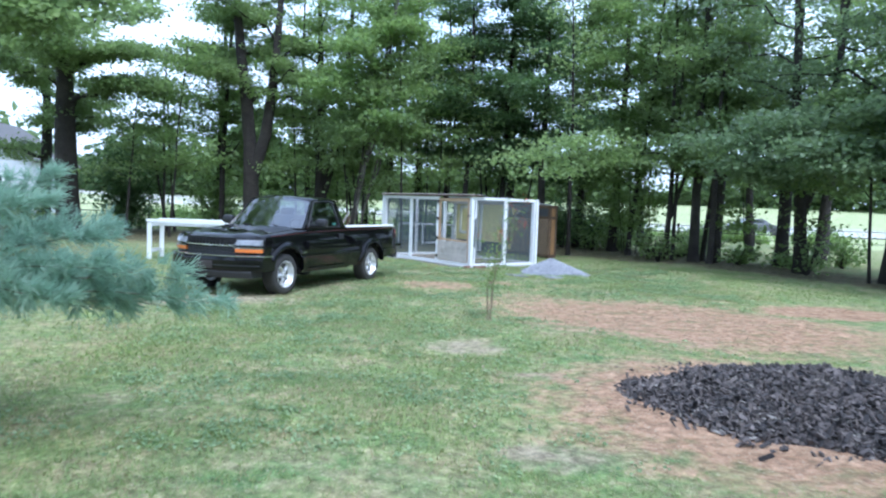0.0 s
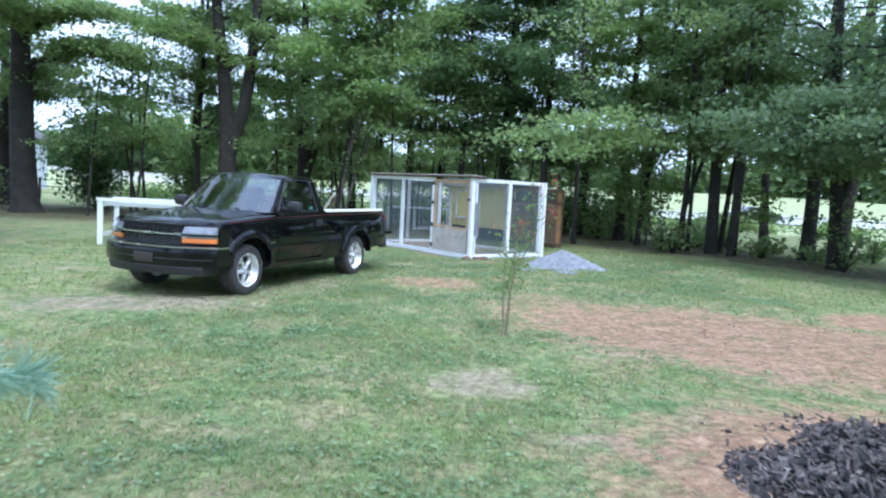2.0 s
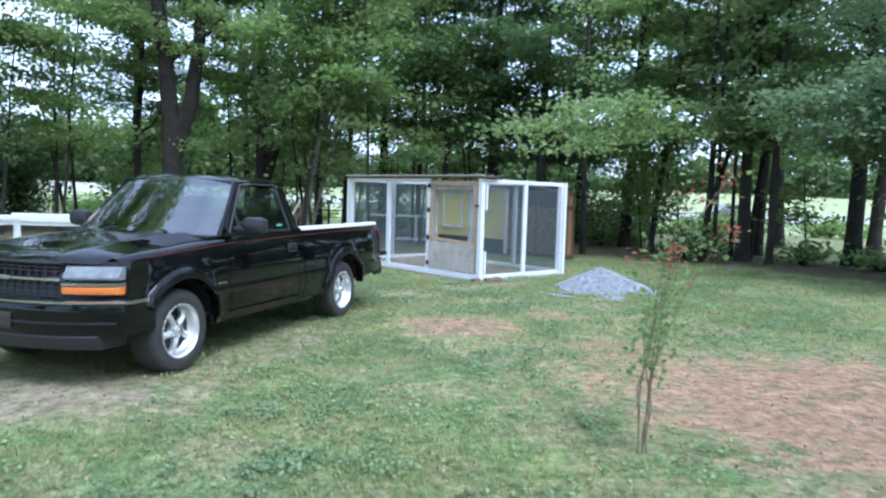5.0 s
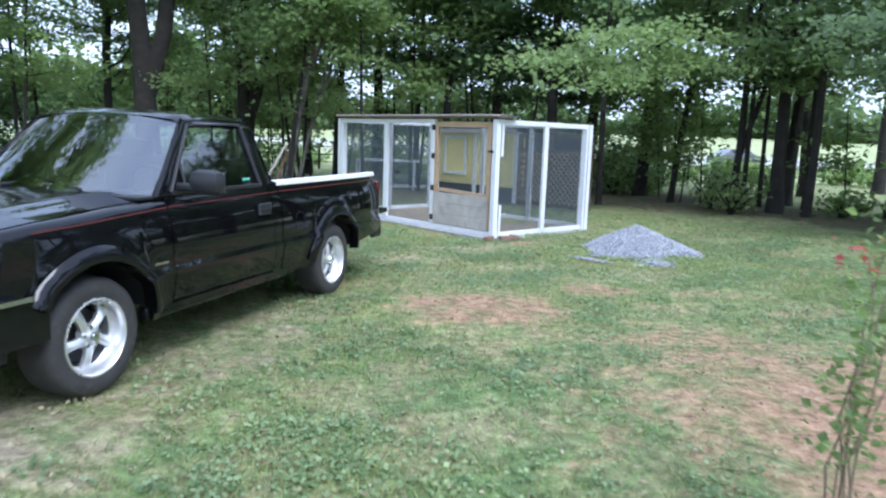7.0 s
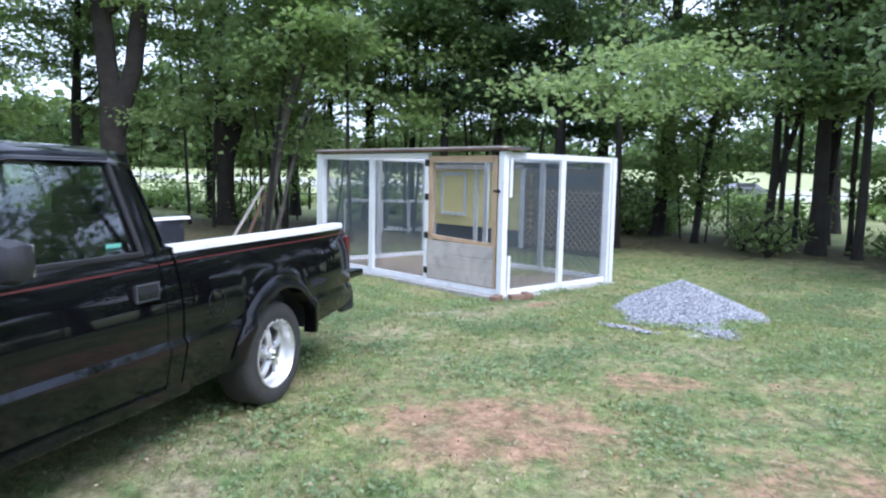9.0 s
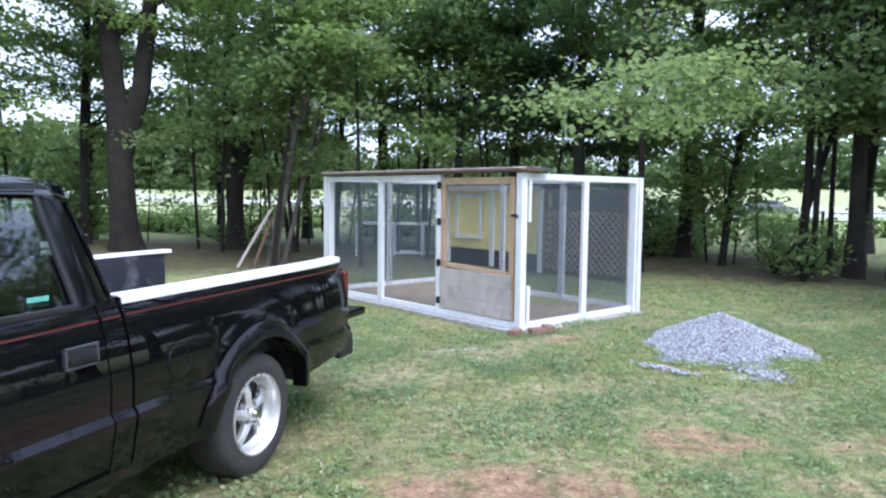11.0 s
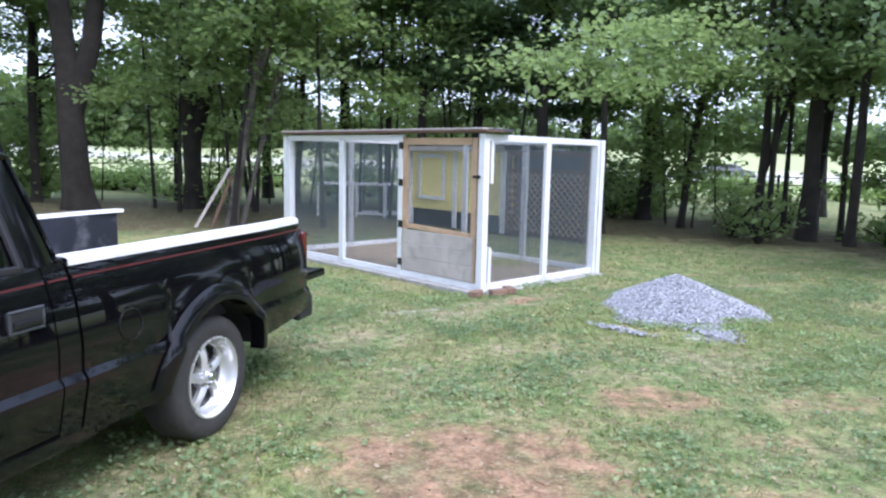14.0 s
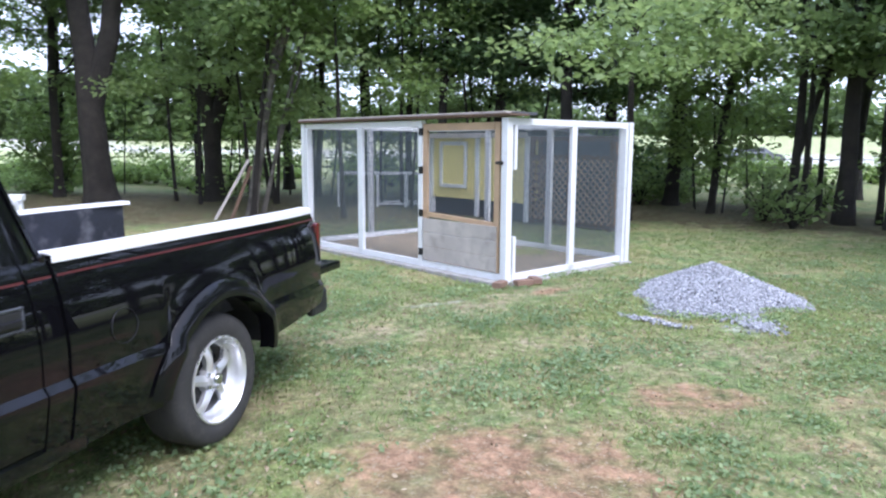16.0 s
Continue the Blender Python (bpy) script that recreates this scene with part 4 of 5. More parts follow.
# ---- yellow coop with its lattice run ----
coop = thing("chicken_coop", on_run(4.8, 3.85), "yellow wooden coop with white trim and tin roof", "coop")
CW, CD = 2.75, 1.7
part("wall", box_bm(CD / 2, CW / 2, 0.985, CD, CW, 1.27, 0.005), M_YELLOW, coop)
part("skirt", box_bm(CD / 2 + 0.05, CW / 2, 0.175, CD - 0.1, CW - 0.06, 0.35, 0.005), M_DARKPANEL, coop, "dark grey skirt under the coop")
for x, y in ((0, 0), (0, CW), (CD, 0), (CD, CW)):
    part("corner_trim", box_bm(x, y, 0.82, 0.12, 0.12, 1.62), M_WHITE, coop)
part("middle_trim", box_bm(-0.02, 1.34, 0.82, 0.05, 0.1, 1.62), M_WHITE, coop)
hatch = part("hatch", box_bm(-0.02, 2.03, 1.04, 0.03, 0.68, 0.9), M_YELLOW, coop)
for a, b in (((-0.045, 1.66, 0.57), (-0.045, 1.66, 1.52)), ((-0.045, 2.4, 0.57), (-0.045, 2.4, 1.52)), ((-0.045, 1.7, 0.605), (-0.045, 2.36, 0.605)), ((-0.045, 1.7, 1.485), (-0.045, 2.36, 1.485))):
    part("hatch_trim", bar_bm(a, b, 0.03, 0.075), M_WHITE, hatch)
part("hatch_knob", box_bm(-0.065, 1.74, 1.1, 0.03, 0.03, 0.03, 0.008), M_BLACK_IRON, hatch)
rf = Matrix.Translation((CD / 2, CW / 2, 1.72)) @ Matrix.Rotation(radians(5), 4, "Y")
part("roof", box_bm(0, 0, 0, CD + 0.5, CW + 0.3, 0.03, 0.004, rf), M_TIN, coop)
for k in range(14):
    part("roof_rib", box_bm(0, -CW / 2 - 0.1 + k * 0.227, 0.024, CD + 0.5, 0.03, 0.018, 0, rf), M_TIN, coop)
part("eave_board", box_bm(-0.2, CW / 2, 1.64, 0.03, CW + 0.26, 0.1), M_GREYWOOD, coop)

lat = thing("lattice_run", on_run(4.8, 1.95), "brown timber run with tan diagonal lattice sides", "animal run")
LW, LH = 1.85, 1.62
for x, y in ((0, 0.04), (0, LW - 0.04), (0, LW / 2), (0.25, 0.04), (0.25, LW - 0.04)):
    part("post", box_bm(x, y, LH / 2, 0.08, 0.08, LH), M_BROWNWOOD, lat)
for z in (0.07, 1.24, LH - 0.05):
    part("rail", box_bm(0, LW / 2, z, 0.05, LW, 0.09), M_BROWNWOOD, lat)
    part("rail", box_bm(0.12, 0, z, 0.25, 0.05, 0.09), M_BROWNWOOD, lat)
part("panel", box_bm(0.12, 0.02, 0.85, 0.25, 0.02, 1.5, 0), M_PLY, lat, "orange-brown stained plywood end panel")
# unseen sheet added behind the slats, dark in place of interior shade
part("interior_shade", box_bm(0.26, LW / 2, 0.8, 0.02, LW, 1.55, 0), M_DARKPANEL, lat, "added dark sheet for the shaded inside of the run")
lz0, lz1 = 0.1, 1.21
for s in (-1, 1):
    k = -LW
    while k < LW + 1.5:
        # slat from the lower edge going up at 45 degrees, clipped to the panel
        y0, y1 = (k, k + (lz1 - lz0)) if s > 0 else (k + (lz1 - lz0), k)
        a, b = Vector((s * 0.006 - 0.03, y0, lz0)), Vector((s * 0.006 - 0.03, y1, lz1))
        t0, t1 = 0.0, 1.0
        for lim, sign in ((0.0, 1), (LW, -1)):
            f0, f1 = (a.y - lim) * sign, (b.y - lim) * sign
            if f0 < 0 and f1 < 0:
                t1 = -1
            elif f0 < 0:
                t0 = max(t0, f0 / (f0 - f1))
            elif f1 < 0:
                t1 = min(t1, f0 / (f0 - f1))
        if t1 - t0 > 0.05:
            part("slat", bar_bm(a.lerp(b, t0), a.lerp(b, t1), 0.045, 0.011, 0), M_LATTICE, lat)
        k += 0.135

# ---- heaps ----
def heap(name, cx, cy, rx, ry, h, base_mat, label, category, seed, bumps, slope=1.35):
    rng = np.random.default_rng(seed)
    root = thing(name, pose(cx, cy, 0), label, category, kind="stuff")
    n = 48
    rows = []
    for i in range(15):
        f = i / 14
        row = []
        for k in range(n):
            a = 2 * math.pi * k / n
            wob = 1 + 0.1 * math.sin(3 * a + seed) + 0.06 * math.sin(7 * a)
            z = h * (1 - f ** slope) * (1 + bumps * noise.noise((math.cos(a) * f * 4, math.sin(a) * f * 4, seed))) - 0.02
            row.append((rx * f * wob * math.cos(a), ry * f * wob * math.sin(a), z))
        rows.append(row + [row[0]])
    part("heap", sheet(bmesh.new(), rows), base_mat, root, smooth=True)
    def surf(m):
        f, a = np.sqrt(rng.uniform(0, 1.12, m)), rng.uniform(0, 2 * np.pi, m)
        wob = 1 + 0.1 * np.sin(3 * a + seed) + 0.06 * np.sin(7 * a)
        return np.stack([rx * f * wob * np.cos(a), ry * f * wob * np.sin(a), h * np.clip(1 - f ** slope, 0, 1) * 1.02], 1)
    return root, surf, rng


def lumps(c, sx, sy, sz, rng, tilt):
    """Rough six-sided lumps at the centres."""
    m = len(c)
    base = np.array([[-1, -1, -1], [1, -1, -1], [1, 1, -1], [-1, 1, -1], [-1, -1, 1], [1, -1, 1], [1, 1, 1], [-1, 1, 1]], float) * 0.5
    s = np.stack([sx * rng.uniform(0.5, 1.5, m), sy * rng.uniform(0.5, 1.5, m), sz * rng.uniform(0.5, 1.5, m)], 1)
    p = base[None] * s[:, None] * rng.uniform(0.6, 1.2, (m, 8, 1))
    for i, j, ang in ((1, 2, rng.normal(0, tilt, m)), (0, 2, rng.normal(0, tilt, m)), (0, 1, rng.uniform(0, 2 * np.pi, m))):
        ca, sa = np.cos(ang)[:, None], np.sin(ang)[:, None]
        u, w = p[..., i].copy(), p[..., j].copy()
        p[..., i], p[..., j] = ca * u - sa * w, sa * u + ca * w
    v_ = (p + c[:, None]).reshape(-1, 3)
    f = np.array([[0, 3, 2, 1], [4, 5, 6, 7], [0, 1, 5, 4], [1, 2, 6, 5], [2, 3, 7, 6], [3, 0, 4, 7]])
    return v_, (f[None] + 8 * np.arange(m)[:, None, None]).reshape(-1, 4)


g, surf, rng = heap("gravel_pile", 2.44, 17.03, 0.8, 0.74, 0.35, surface("gravel_bed", (0.33, 0.34, 0.36), 0.9, var=0.25, scale=20, fine=60, bump=0.8), "heap of grey crushed stone on the lawn", "gravel", 2, 0.1, 1.05)
c = surf(15000)
tail = np.stack([rng.normal(-0.06, 0.075, 550), rng.normal(-0.93, 0.15, 550), np.full(550, 0.018)], 1)
along_ = rng.uniform(0, 1, 100)
tail = np.concatenate([tail, np.stack([-1.04 + 0.37 * along_ + rng.normal(0, 0.035, 100), -0.61 - 0.45 * along_ + rng.normal(0, 0.035, 100), np.full(100, 0.012)], 1)])
v, q = lumps(np.concatenate([c, tail]), 0.021, 0.019, 0.015, rng, 0.6)
tagged(new("stones", np_mesh("stones", v, q, M_STONE)), kind="stuff").parent = g

g, surf, rng = heap("mulch_pile", 3.05, 6.1, 1.3, 1.26, 0.22, M_CHIPBASE, "low heap of black charred bark and ash", "bark heap", 5, 0.45)
c = surf(15000)
c[:, 2] += np.array([0.05 * noise.noise((x_ * 4, y_ * 4, 3.0)) + 0.025 * noise.noise((x_ * 11, y_ * 11, 7.0)) for x_, y_, _ in c]) * np.clip(c[:, 2] / 0.12, 0, 1)
an, ar = rng.uniform(0, 2 * np.pi, 300), 1 + np.abs(rng.normal(0, 0.08, 300))
edge_ = np.stack([1.33 * ar * np.cos(an), 1.28 * ar * np.sin(an), np.full(300, 0.012)], 1)
v, q = lumps(np.concatenate([c + rng.normal(0, 1, c.shape) * [0, 0, 0.02], edge_]), 0.068, 0.025, 0.009, rng, 0.7)
tagged(new("bark_chips", np_mesh("bark_chips", v, q, M_CHIP)), kind="stuff").parent = g
c = surf(1300)
v, q = lumps(c + [0, 0, 0.015], 0.05, 0.016, 0.006, rng, 0.4)
tagged(new("ash_chips", np_mesh("ash_chips", v, q, stones_material("ash_grey_chip", (0.08, 0.075, 0.068), (0.3, 0.27, 0.23)))), kind="stuff").parent = g

# ---- flowering sapling ----
sap = thing("crape_myrtle", pose(0.63, 9.8, 0), "thin crape myrtle sapling with red flower heads", "sapling")
rng = np.random.default_rng(21)
stems, tips, mids = [], [], []
for k, (dx, dy, hz) in enumerate(((0.46, 0.05, 1.6), (0.25, 0.1, 1.53), (0.08, -0.05, 1.18), (-0.06, -0.12, 1.15), (0.39, -0.1, 1.32), (0.13, 0.08, 1.08))):
    t = np.linspace(0, 1, 9)
    p = np.stack([0.025 * (k % 3) - 0.02 + dx * t ** 2.6, dy * t, -0.03 + hz * t], 1)
    p[1:-1, :2] += rng.normal(0, 0.012, (7, 2))
    stems.append(tube_arrays(p, np.linspace(0.005, 0.002, 9), 6))
    tips.append(p[-1])
    mids += [np.array([np.interp(f, t, p[:, i]) for i in range(3)]) for f in np.linspace(0.4, 0.97, 12)]
M_TWIG = surface("sapling_bark", (0.2, 0.15, 0.1), 0.8, var=0.2)
for v, q in stems:
    new("stem", np_mesh("stem", v, q, M_TWIG, True)).parent = sap
c = np.repeat(np.array(mids), 7, 0)
v, q = leaf_arrays(c + rng.normal(0, 0.07, c.shape), 0.036, rng)
new("foliage", np_mesh("foliage", v, q, M_LEAF_MAPLE)).parent = sap
for tip in tips:
    c = tip + rng.normal(0, [0.05, 0.05, 0.04], (18, 3))
    v, q = leaf_arrays(c, 0.027, rng, 0)
    tagged(new("flower_head", np_mesh("flower_head", v, q, M_FLOWER)), kind="stuff").parent = sap

# ---- young white pine beside the camera's way, its low boughs reaching over the lawn ----
pine = thing("pine_sapling", pose(-3.7, 4.7, 0), "young white pine with soft blue-green needles", "pine tree")
rng = np.random.default_rng(77)
woody = [tube_arrays([(0, 0, -0.05), (0.05, 0, 0.5), (0.02, 0.05, 1.1), (0, 0, 1.7)], [0.07, 0.055, 0.04, 0.015], 8)]
tufts, ways = [], []
tips_p = [(2.5, -0.1, 0.86), (2.25, -0.05, 0.98), (2.2, 0.05, 0.8), (1.92, -0.25, 1.05), (1.9, 0.1, 0.85), (1.8, -0.05, 1.2), (1.8, -0.5, 0.9), (1.6, 0.3, 1.25), (1.5, -0.2, 1.4), (1.5, 0.4, 0.9), (1.45, -0.6, 1.15), (1.3, 0.3, 1.5), (1.25, -0.3, 0.75), (1.3, -0.75, 1.35)]
tips_p += [(rng.uniform(0.6, 1.3) * math.cos(t), rng.uniform(0.6, 1.3) * math.sin(t), rng.uniform(0.5, 1.6)) for t in np.linspace(1.0, 5.3, 14)]
for tip in tips_p:
    t = np.linspace(0, 1, 9)
    p = np.stack([tip[0] * t, tip[1] * t, 0.45 + (tip[2] - 0.45) * t + 0.2 * np.sin(t * math.pi)], 1)
    p[1:-1] += rng.normal(0, 0.015, (7, 3))
    woody.append(tube_arrays(p, np.linspace(0.011, 0.002, 9), 5))
    along = (p[-1] - p[0]) / np.linalg.norm(p[-1] - p[0])
    for f in np.linspace(0.3, 1.0, 30):
        node = np.array([np.interp(f, t, p[:, i]) for i in range(3)])
        for twig in range(2):
            way = rng.normal(0, 0.6, 3) + along * (0.5 + f) + np.array([0, 0, 0.2])
            way /= np.linalg.norm(way)
            reach = rng.uniform(0.03, 0.2) * (1.15 - 0.6 * f)
            tufts.append(node + way * reach)
            ways.append(way)
v, q = join_arrays(woody)
new("woody_stem", np_mesh("woody_stem", v, q, surface("pine_bark", (0.15, 0.15, 0.11), 0.9, var=0.3, scale=6, fine=20, bump=0.5), True)).parent = pine
# fans of long thin needles
c, d = np.repeat(np.array(tufts), 34, 0), np.repeat(np.array(ways), 34, 0)
d = d + rng.normal(0, 0.5, d.shape)
d /= np.linalg.norm(d, axis=1)[:, None]
c = c + rng.normal(0, 0.012, c.shape)
side = np.cross(d, rng.normal(0, 1, d.shape))
side *= 0.0028 / np.linalg.norm(side, axis=1)[:, None]
ln = rng.uniform(0.06, 0.12, (len(c), 1))
end = c + d * ln - np.array([0, 0, 1.0]) * ln * 0.15
v = np.stack([c - side, c + side, end + side * 0.5, end - side * 0.5], 1).reshape(-1, 3)
new("foliage", np_mesh("foliage", v, np.arange(len(v)).reshape(-1, 4), M_LEAF_BLUE)).parent = pine

# ---- white timber frame on the lawn and boards by the tree ----
tab = thing("timber_frame", pose(-5.6, 17.4, 0, 0, 0, 4), "white-painted timber table frame on the lawn", "table frame")
TL, TD, TH = 2.6, 0.85, 0.88
for x in (-TL / 2, TL / 2):
    for y in (-TD / 2, TD / 2):
        part("leg", box_bm(x, y, TH / 2, 0.1, 0.05, TH), M_WHITE, tab)
    part("cross_rail", box_bm(x, 0, TH - 0.06, 0.05, TD - 0.06, 0.1), M_WHITE, tab)
    part("cross_rail", box_bm(x, 0, 0.2, 0.045, TD - 0.06, 0.08), M_WHITE, tab)
for y in (-TD / 2, TD / 2):
    part("long_rail", box_bm(0, y, TH + 0.03, TL + 0.13, 0.09, 0.06), M_WHITE, tab)
    part("long_rail", box_bm(0, y * 0.92, TH - 0.06, TL - 0.14, 0.04, 0.06), M_WHITE, tab)

for name, a, b, mat_, lab in (("plank", (-4.0, 24.3, 0), (-3.42, 24.76, 1.15), M_GREYWOOD, "pale plank leaning against a tree"), ("plank", (-3.7, 24.35, 0), (-3.38, 24.78, 1.02), M_BROWNWOOD, "brown plank leaning against a tree")):
    tagged(part(name, bar_bm(a, b, 0.075, 0.03), mat_), lab, "plank", "planks by the tree")

# bricks by the footing
for k, (x, y, turn) in enumerate(((-0.16, -0.08, 20), (0.1, -0.17, -15), (0.3, -0.16, 60))):
    tagged(part("brick", box_bm(0, 0, 0, 0.2, 0.095, 0.06, 0.006), M_BRICKRED), "loose red brick by the run's footing", "brick", "loose bricks").matrix_world = on_run(x, y, 0.03, turn)


# ---- the pickup truck: x forward from the rear axle, y to its left, z up ----
truck = thing("pickup_truck", pose(-2.144, 14.168, 0, 0, 0, -111.8), "black compact pickup truck with silver wheels", "pickup truck")
AXLE, WB, ARCH, R_T = 0.345, 2.71, 0.415, 0.315


def half_width(x, z):
    y = np.interp(z, [0.3, 0.45, 0.585, 0.605, 0.63, 0.75, 0.9, 1.0, 1.06], [0.78, 0.812, 0.838, 0.838, 0.818, 0.822, 0.8, 0.77, 0.74])
    if x > 2.7:
        y -= 0.10 * ((x - 2.7) / 0.75) ** 2
    if x < -0.5:
        y -= 0.03 * ((-0.5 - x) / 0.5) ** 2
    # the wheel openings swell outwards
    for cx in (0.0, WB):
        d = math.hypot(x - cx, z - AXLE) - ARCH
        if d < 0.16:
            y += 0.028 * (1 - max(d, 0) / 0.16) ** 2
    return float(y)


def arch_z(x, low):
    for cx in (0.0, WB):
        if abs(x - cx) < ARCH:
            return max(low, AXLE + math.sqrt(ARCH ** 2 - (x - cx) ** 2))
    return low


def side_panel(name, x0, x1, low, top, side, under, material=M_PAINT, roll=0.0):
    n = max(4, int((x1 - x0) / 0.03))
    xs = [x0 + (x1 - x0) * k / n for k in range(n + 1)]
    for cx in (0.0, WB):
        for e in (cx - ARCH, cx + ARCH):
            if x0 < e < x1:
                xs += [e - 0.0015, e + 0.0015]
    rows = []
    for x in sorted(xs):
        lo, hi = arch_z(x, low(x)), top(x)
        zs = [lo + (hi - lo) * k / 16 for k in range(17)]
        if lo < 0.57:
            zs[5:9] = [0.583, 0.604, 0.632, 0.68]
            zs[0:5] = list(np.linspace(lo, 0.56, 5))
            zs[9:] = list(np.linspace(0.73, hi, 8))
        row = [(x, side * half_width(x, z), z) for z in zs]
        if roll:
            # the shoulder rolls over towards the hood
            up = hi - roll - 0.01
            zs = [*np.linspace(lo, 0.56, 4), 0.583, 0.604, 0.632, *np.linspace(0.68, up, 4)] if lo < 0.55 else list(np.linspace(lo, up, 11))
            row = [(x, side * half_width(x, z), z) for z in zs]
            yb = half_width(x, hi - roll)
            row = row + [(x, side * (yb - roll * 1.2 * (1 - math.cos(a))), hi - roll + roll * math.sin(a)) for a in np.linspace(0, math.pi / 2, 7)]
        rows.append(row)
    return part(name, sheet(bmesh.new(), rows, 0.02), material, under, smooth=True)


belt = lambda x: np.interp(x, [-1.2, 0.8, 2.1], [1.045, 1.05, 1.03])
fender_top = lambda x: np.interp(x, [2.1, 2.5, 3.0, 3.25, 3.44], [1.02, 1.005, 0.965, 0.935, 0.885])
bed_low = lambda x: np.interp(x, [-1.2, -0.4, 0.4, 0.76], [0.5, 0.43, 0.36, 0.35])
cab_low = lambda x: 0.33
fen_low = lambda x: np.interp(x, [2.1, 3.0, 3.2, 3.44], [0.33, 0.36, 0.62, 0.66])
for s in (1, -1):
    bed_side = side_panel("bed_side", -1.08, 0.86, bed_low, belt, s, truck)
    corner = side_panel("cab_corner", 0.875, 0.978, cab_low, belt, s, truck)
    dr = side_panel("door", 0.986, 2.105, lambda x: 0.42, belt, s, truck)
    part("sill", box_bm(1.56, s * 0.775, 0.375, 1.56, 0.05, 0.085, 0.02), M_PAINT, truck)
    fender = side_panel("front_fender", 2.113, 3.26, fen_low, fender_top, s, truck, roll=0.06)
    # wheel-arch lips
    for nm, cx, a0, a1 in (("arch_lip", 0.0, 0.12, math.pi - 0.12), ("arch_lip", WB, 0.55, math.pi - 0.1)):
        rows = []
        for t in np.linspace(a0, a1, 30):
            row = []
            for r, o in ((ARCH + 0.07, 0.001), (ARCH + 0.058, 0.014), (ARCH + 0.035, 0.03), (ARCH + 0.01, 0.038), (ARCH - 0.012, 0.034), (ARCH - 0.016, -0.05)):
                x, z = cx + r * math.cos(t), AXLE + r * math.sin(t)
                row.append((x, s * (half_width(cx + (ARCH + 0.02) * math.cos(t), AXLE + (ARCH + 0.02) * math.sin(t)) + o), z))
            rows.append(row)
        part(nm, sheet(bmesh.new(), rows), M_PAINT, truck, smooth=True)
        bm = bmesh.new()
        rows = [[(cx + 0.405 * math.cos(t), s * y, AXLE + 0.405 * math.sin(t)) for y in (0.5, 0.66, 0.82)] for t in np.linspace(0.3, math.pi - 0.2, 22)]
        part("wheel_well", sheet(bm, rows), M_TRIM, truck)
    # red pinstripe, one strip on every panel
    for x0, x1, under in ((-1.07, 0.855, bed_side), (0.88, 0.974, corner), (0.99, 2.1, dr), (2.118, 3.05, fender)):
        rows = []
        for x in np.linspace(x0, x1, 14):
            zc = np.interp(x, [-1.2, 0.8, 2.1, 3.05], [1.003, 0.995, 0.975, 0.925])
            rows.append([(x, s * (half_width(x, z) + 0.0035), z) for z in (zc - 0.0045, zc + 0.0045)])
        part("pinstripe", sheet(bmesh.new(), rows), M_STRIPE, under, "thin red stripe")
    # handle, lock, badge
    hd = part("door_handle", box_bm(1.115, s * 0.81, 0.885, 0.145, 0.03, 0.075, 0.012), M_TRIM, dr, "black recessed handle")
    part("grip", box_bm(1.115, s * 0.829, 0.876, 0.12, 0.014, 0.026, 0.006), M_PAINT_WORN, hd)
    for zb in (0.85, 0.922):
        part("bezel", box_bm(1.115, s * 0.822, zb, 0.15, 0.012, 0.011, 0.004), M_BEZEL, hd)
    for xb in (1.045, 1.185):
        part("bezel", box_bm(xb, s * 0.822, 0.886, 0.011, 0.012, 0.06, 0.004), M_BEZEL, hd)
    part("badge", box_bm(2.22, s * (half_width(2.2, 0.66) + 0.004), 0.66, 0.12, 0.005, 0.016, 0.002), M_CHROME, fender, "small bright nameplate bar")
    # mirror
    mir = part("mirror", box_bm(1.93, s * 0.93, 1.12, 0.13, 0.22, 0.15, 0.055), M_TRIM, truck, "black door mirror", True)
    part("mirror_glass", box_bm(1.877, s * 0.93, 1.12, 0.006, 0.17, 0.115, 0.002), M_CHROME, mir)
    part("mirror_arm", box_bm(1.95, s * 0.8, 1.085, 0.07, 0.13, 0.05, 0.015), M_TRIM, mir)
    # bed rail cap, white
    rows = []
    for x in np.linspace(-1.085, 0.85, 12):
        yo = half_width(x, 1.04)
        rows.append([(x, s * y, z) for y, z in ((yo + 0.006, 1.035), (yo + 0.004, 1.062), (yo - 0.015, 1.07), (yo - 0.075, 1.07), (yo - 0.085, 1.05))])
    part("bed_rail_cap", sheet(bmesh.new(), rows, 0.006), M_WHITEPLASTIC, truck, "white plastic bed rail cap")
    # tail lamp, bed inner wall, wheel box
    part("tail_lamp", box_bm(-1.085, s * 0.735, 0.84, 0.05, 0.07, 0.28, 0.015), M_REDLENS, truck, "red tail lamp")
    part("bed_inner_wall", box_bm(-0.11, s * 0.675, 0.84, 1.9, 0.025, 0.42, 0.006), M_BEDLINER, truck)
    part("wheel_box", box_bm(0.0, s * 0.6, 0.72, 0.85, 0.17, 0.2, 0.04), M_BEDLINER, truck)

# fuel filler door on the left side
ring = [(0.6 + 0.068 * math.cos(t), half_width(0.6, 0.755 + 0.068 * math.sin(t)) + 0.002, 0.755 + 0.068 * math.sin(t)) for t in np.linspace(0, 2 * math.pi, 25)]
v, q = tube_arrays(ring, [0.002] * 25, 5)
new("fuel_door", np_mesh("fuel_door", v, q, M_PAINT_WORN, True)).parent = truck

